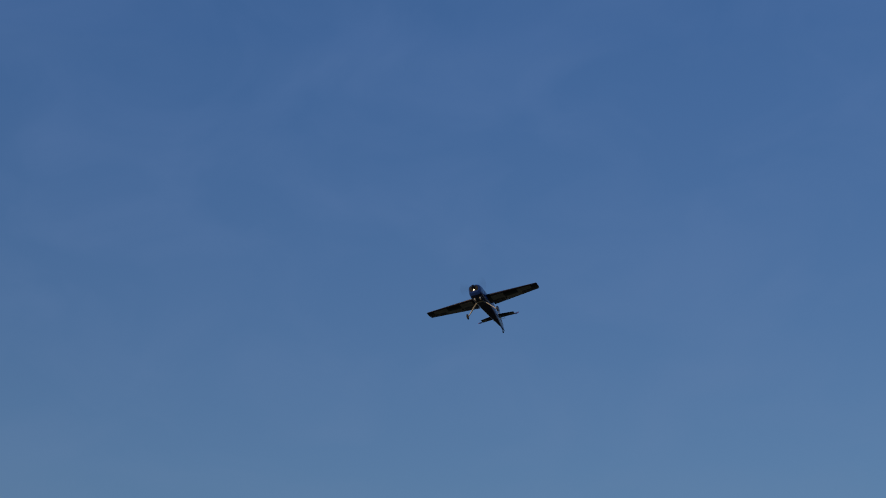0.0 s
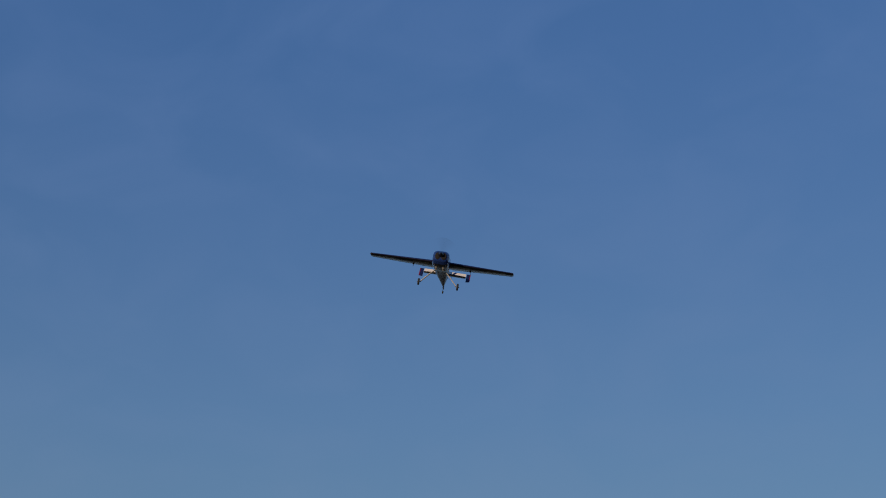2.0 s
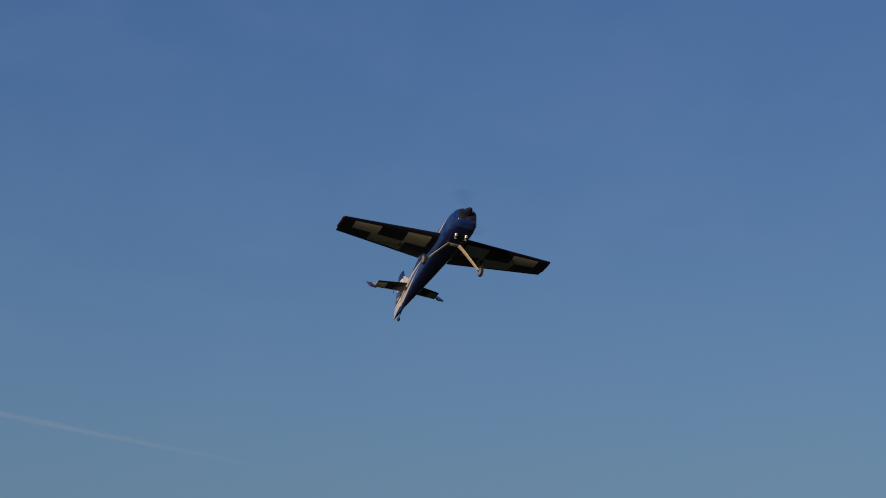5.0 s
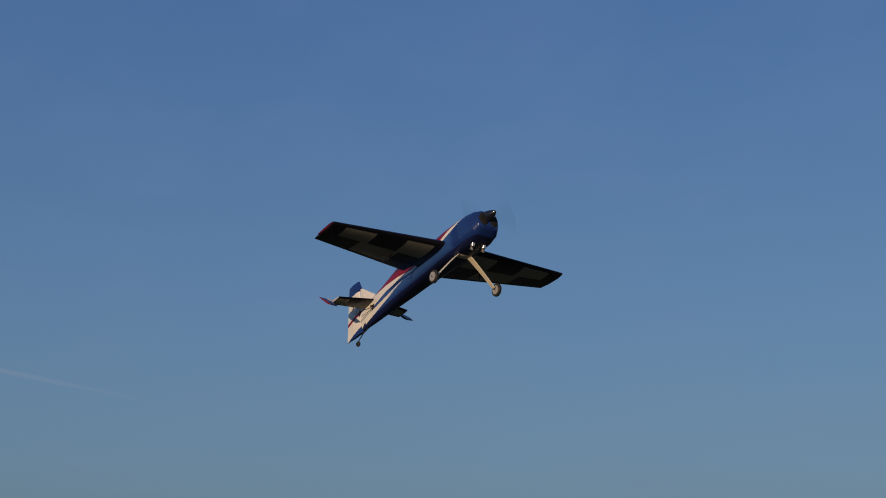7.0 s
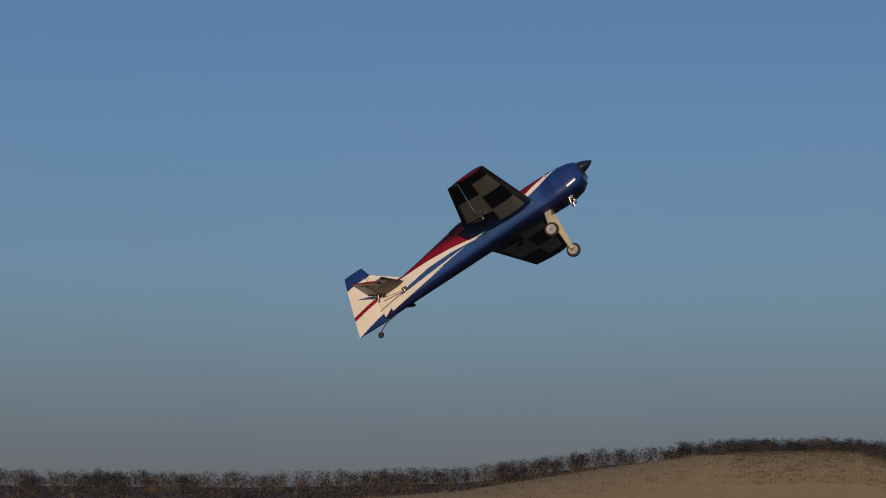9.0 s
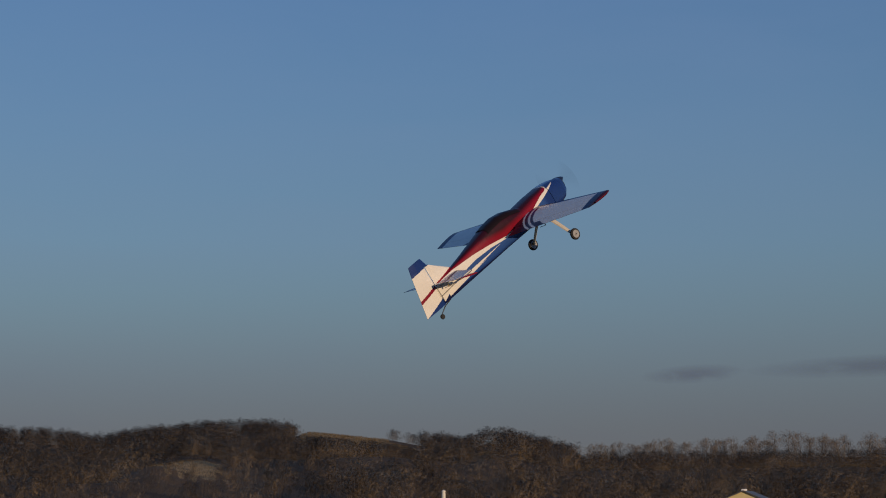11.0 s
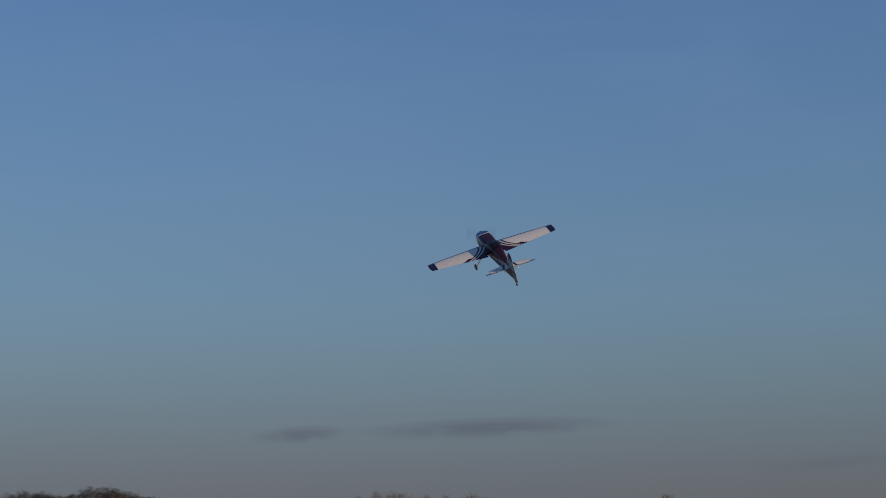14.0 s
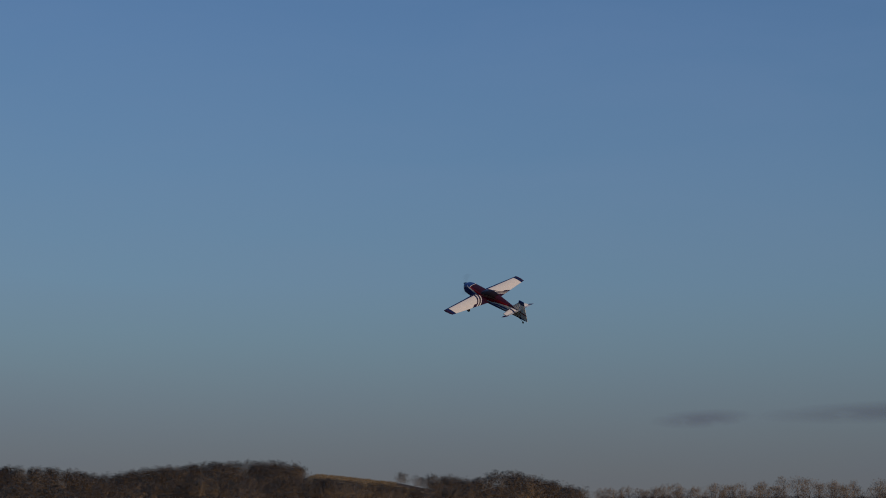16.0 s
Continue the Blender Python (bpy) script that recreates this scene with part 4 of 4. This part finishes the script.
            for c in np.linspace(0, 1, 26):
                h = float(curve([(0, 0), (0.08, 0.75), (0.25, 1), (0.6, 0.9), (1, 0.12)], c))
                loop.append((le + (te - le) * c, h * th / 2))
            full = [(x, h) for x, h in loop] + [(x, -h) for x, h in reversed(loop[1:])]
            secs.append([Vector((x, h, z)) + NOSE - origin for x, h in full])
            cols += [paint(x, z) for x, h in full]
        v, f = loft(secs)
        me = fix_normals(mesh_of(name, v, f, M_FILM, True, cols))
        me.set_sharp_from_angle(angle=radians(35))
        ob = piece(name, me, plane, label)
        ob.location = origin
        return ob

    def fin_rows(z0, z1, n, le, te, th):
        return [(z, float(curve(le, z)), float(curve(te, z)), th) for z in np.linspace(z0, z1, n)]

    def fin_paint(x, z):
        if z < -0.122 + (x + 1.868) * 0.24:
            return BLUE
        line = -0.002 + (x + 1.86) * 0.17
        if abs(z - line) < 0.014:
            return RED
        return BLUE if z > 0.188 + (x + 1.9) * 0.05 else WHITE

    fin_le = [(-0.02, -1.60), (0.045, -1.63), (0.196, -1.825)]
    upright("fin", fin_rows(-0.03, 0.196, 60, fin_le, [(-1, -1.862), (1, -1.862)], 0.024), fin_paint, Vector((0, 0, 0)), "white fin")
    rud = upright("rudder", fin_rows(-0.182, 0.198, 100, [(-1, -1.868), (1, -1.868)], [(-0.182, -2.118), (0.198, -2.035)], 0.024)
                  + fin_rows(0.201, 0.276, 24, [(0.2, -1.833), (0.282, -1.862)], [(0.2, -2.034), (0.282, -2.012)], 0.022),
                  fin_paint, Vector((-1.866, 0, 0)) + NOSE, "white rudder with a blue top and a red stripe")
    # undercarriage
    for s in (1, -1):
        secs = []
        for k in range(9):
            u = k / 8
            y, z = s * (0.055 + 0.215 * u), -0.166 - 0.215 * u ** 1.08
            x, wd = -0.455 - 0.015 * u, 0.027 - 0.010 * u
            secs.append([Vector((x + a * wd, y + s * b * 0.004, z + b * 0.004)) + NOSE for a, b in ((1, 0), (0.7, 1), (-0.7, 1), (-1, 0), (-0.7, -1), (0.7, -1))])
        v, f = loft(secs)
        piece("gear_leg", fix_normals(mesh_of("gear_leg", v, f, M_GEAR, False)), plane, "cream flat undercarriage leg")
        wheel = new("wheel")
        wheel.parent = plane
        wheel.location = Vector((-0.470, s * 0.296, -0.392)) + NOSE
        wheel.empty_display_size = 0.05
        prof = [(0.035, -0.011), (0.045, -0.013), (0.051, -0.009), (0.053, 0), (0.051, 0.009), (0.045, 0.013), (0.035, 0.011)]
        part("tyre", spun(prof, "y", 32), M_TYRE, wheel, "black rubber tyre")
        part("rim", spun([(0.004, -0.016), (0.011, -0.017), (0.013, -0.013), (0.029, -0.0125), (0.036, -0.014), (0.036, 0.014), (0.029, 0.0125), (0.013, 0.013), (0.011, 0.017), (0.004, 0.016)], "y", 28), M_RIM, wheel, "pale wheel rim")
        part("axle", tube([(0, -s * 0.035, 0.004), (0, s * 0.026, 0)], 0.005, 10), M_STEEL, wheel)
    part("gear_fairing", box(Vector((-0.455, 0, -0.164)) + NOSE, (0.062, 0.118, 0.010), 0.004), M_GEAR, plane)
    tail = tube([Vector((-1.80, 0, -0.178)) + NOSE, Vector((-1.885, 0, -0.192)) + NOSE, Vector((-1.945, 0, -0.222)) + NOSE, Vector((-1.965, 0, -0.240)) + NOSE], [0.005, 0.005, 0.004, 0.004], 8)
    part("tailwheel_strut", tail, M_SERVO, plane)
    tw = new("tail_wheel")
    tw.parent = plane
    tw.location = Vector((-1.968, 0, -0.250)) + NOSE
    part("tyre", spun([(0.008, -0.010), (0.019, -0.010), (0.024, 0), (0.019, 0.010), (0.008, 0.010)], "y", 24), M_TYRE, tw, "small black tyre")
    part("hub", spun([(0.002, -0.012), (0.009, -0.012), (0.009, 0.012), (0.002, 0.012)], "y", 16), M_SERVO, tw)
    # propeller: two blades, seen as the fans that they sweep
    prop = new("propeller")
    prop.parent = plane
    prop.location = Vector((-0.085, 0, 0)) + NOSE
    fan = bpy.data.materials.new("swept_blade")
    fan.use_nodes = True
    pb = fan.node_tree.nodes["Principled BSDF"]
    pb.inputs["Base Color"].default_value = (0.015, 0.014, 0.014, 1)
    pb.inputs["Roughness"].default_value = 1.0
    # the sweep is densest along the blade's mean line and thins out to both sides
    fc, fs = fan.node_tree.nodes.new("ShaderNodeTexCoord"), fan.node_tree.nodes.new("ShaderNodeSeparateXYZ")
    fd = [fan.node_tree.nodes.new("ShaderNodeMath") for k in range(3)]
    fd[0].operation, fd[1].operation, fd[2].operation = "ARCTAN2", "ABSOLUTE", "ABSOLUTE"
    fr = fan.node_tree.nodes.new("ShaderNodeMapRange")
    fr.interpolation_type = "SMOOTHSTEP"
    for key, value in (("From Min", 0.9), ("From Max", 0.0), ("To Min", 0.0), ("To Max", 0.085)):
        fr.inputs[key].default_value = value
    fl = fan.node_tree.links
    fl.new(fc.outputs["Object"], fs.inputs["Vector"])
    fl.new(fs.outputs["Z"], fd[0].inputs[0])
    fl.new(fs.outputs["Y"], fd[2].inputs[0])
    fl.new(fd[2].outputs[0], fd[0].inputs[1])
    fl.new(fd[0].outputs[0], fd[1].inputs[0])
    fl.new(fd[1].outputs[0], fr.inputs["Value"])
    fl.new(fr.outputs["Result"], pb.inputs["Alpha"])
    pb.inputs["Specular IOR Level"].default_value = 0.0
    for s in (0, math.pi):
        bm = bmesh.new()
        rows = []
        for k in range(41):
            a = s + radians(-52 + 104 * k / 40)
            rows.append([bm.verts.new((0, math.cos(a) * r, math.sin(a) * r)) for r in (0.05, 0.12, 0.19, 0.255)])
        for p, q in zip(rows, rows[1:]):
            for j in range(3):
                bm.faces.new((p[j], p[j + 1], q[j + 1], q[j]))
        ob = part("blade", bm, fan, prop, "blurred spinning dark propeller blade", smooth=False)
        ob.visible_shadow = False
    tagged(plane, label="glossy red, white and blue radio-controlled aerobatic model aeroplane in flight", category="model aeroplane")
    return plane, elevators, rud, prop


plane, elevators, rudder, prop = build_aeroplane()


# ---------------------------------------------------------------- what moves
ELEVATOR_ROWS = ((0.0, 30), (1.0, 34), (1.5, 42), (2.0, 45), (2.5, 45), (3.0, 45), (3.5, 45), (4.5, 42), (7.0, 42), (7.5, 39), (8.0, 35), (8.2, 33), (10.3, 20), (11.0, 17), (11.5, 18), (12.0, 22),
                 (12.5, 30), (13.0, 26), (13.5, 14), (14.0, 23), (14.5, 27), (15.0, 26), (16.0, 25))


def motions():
    walk(plane, [(t, pose(*row)) for t, *row in FLIGHT_ROWS])
    for el, hinge in elevators:
        walk(el, [(t, pose(*hinge, 0, a, 0)) for t, a in ELEVATOR_ROWS])
    at = prop.location.copy()
    walk(prop, [(k * 0.1, pose(*at, k * 67.0, 0, 0)) for k in range(161)])


motions()
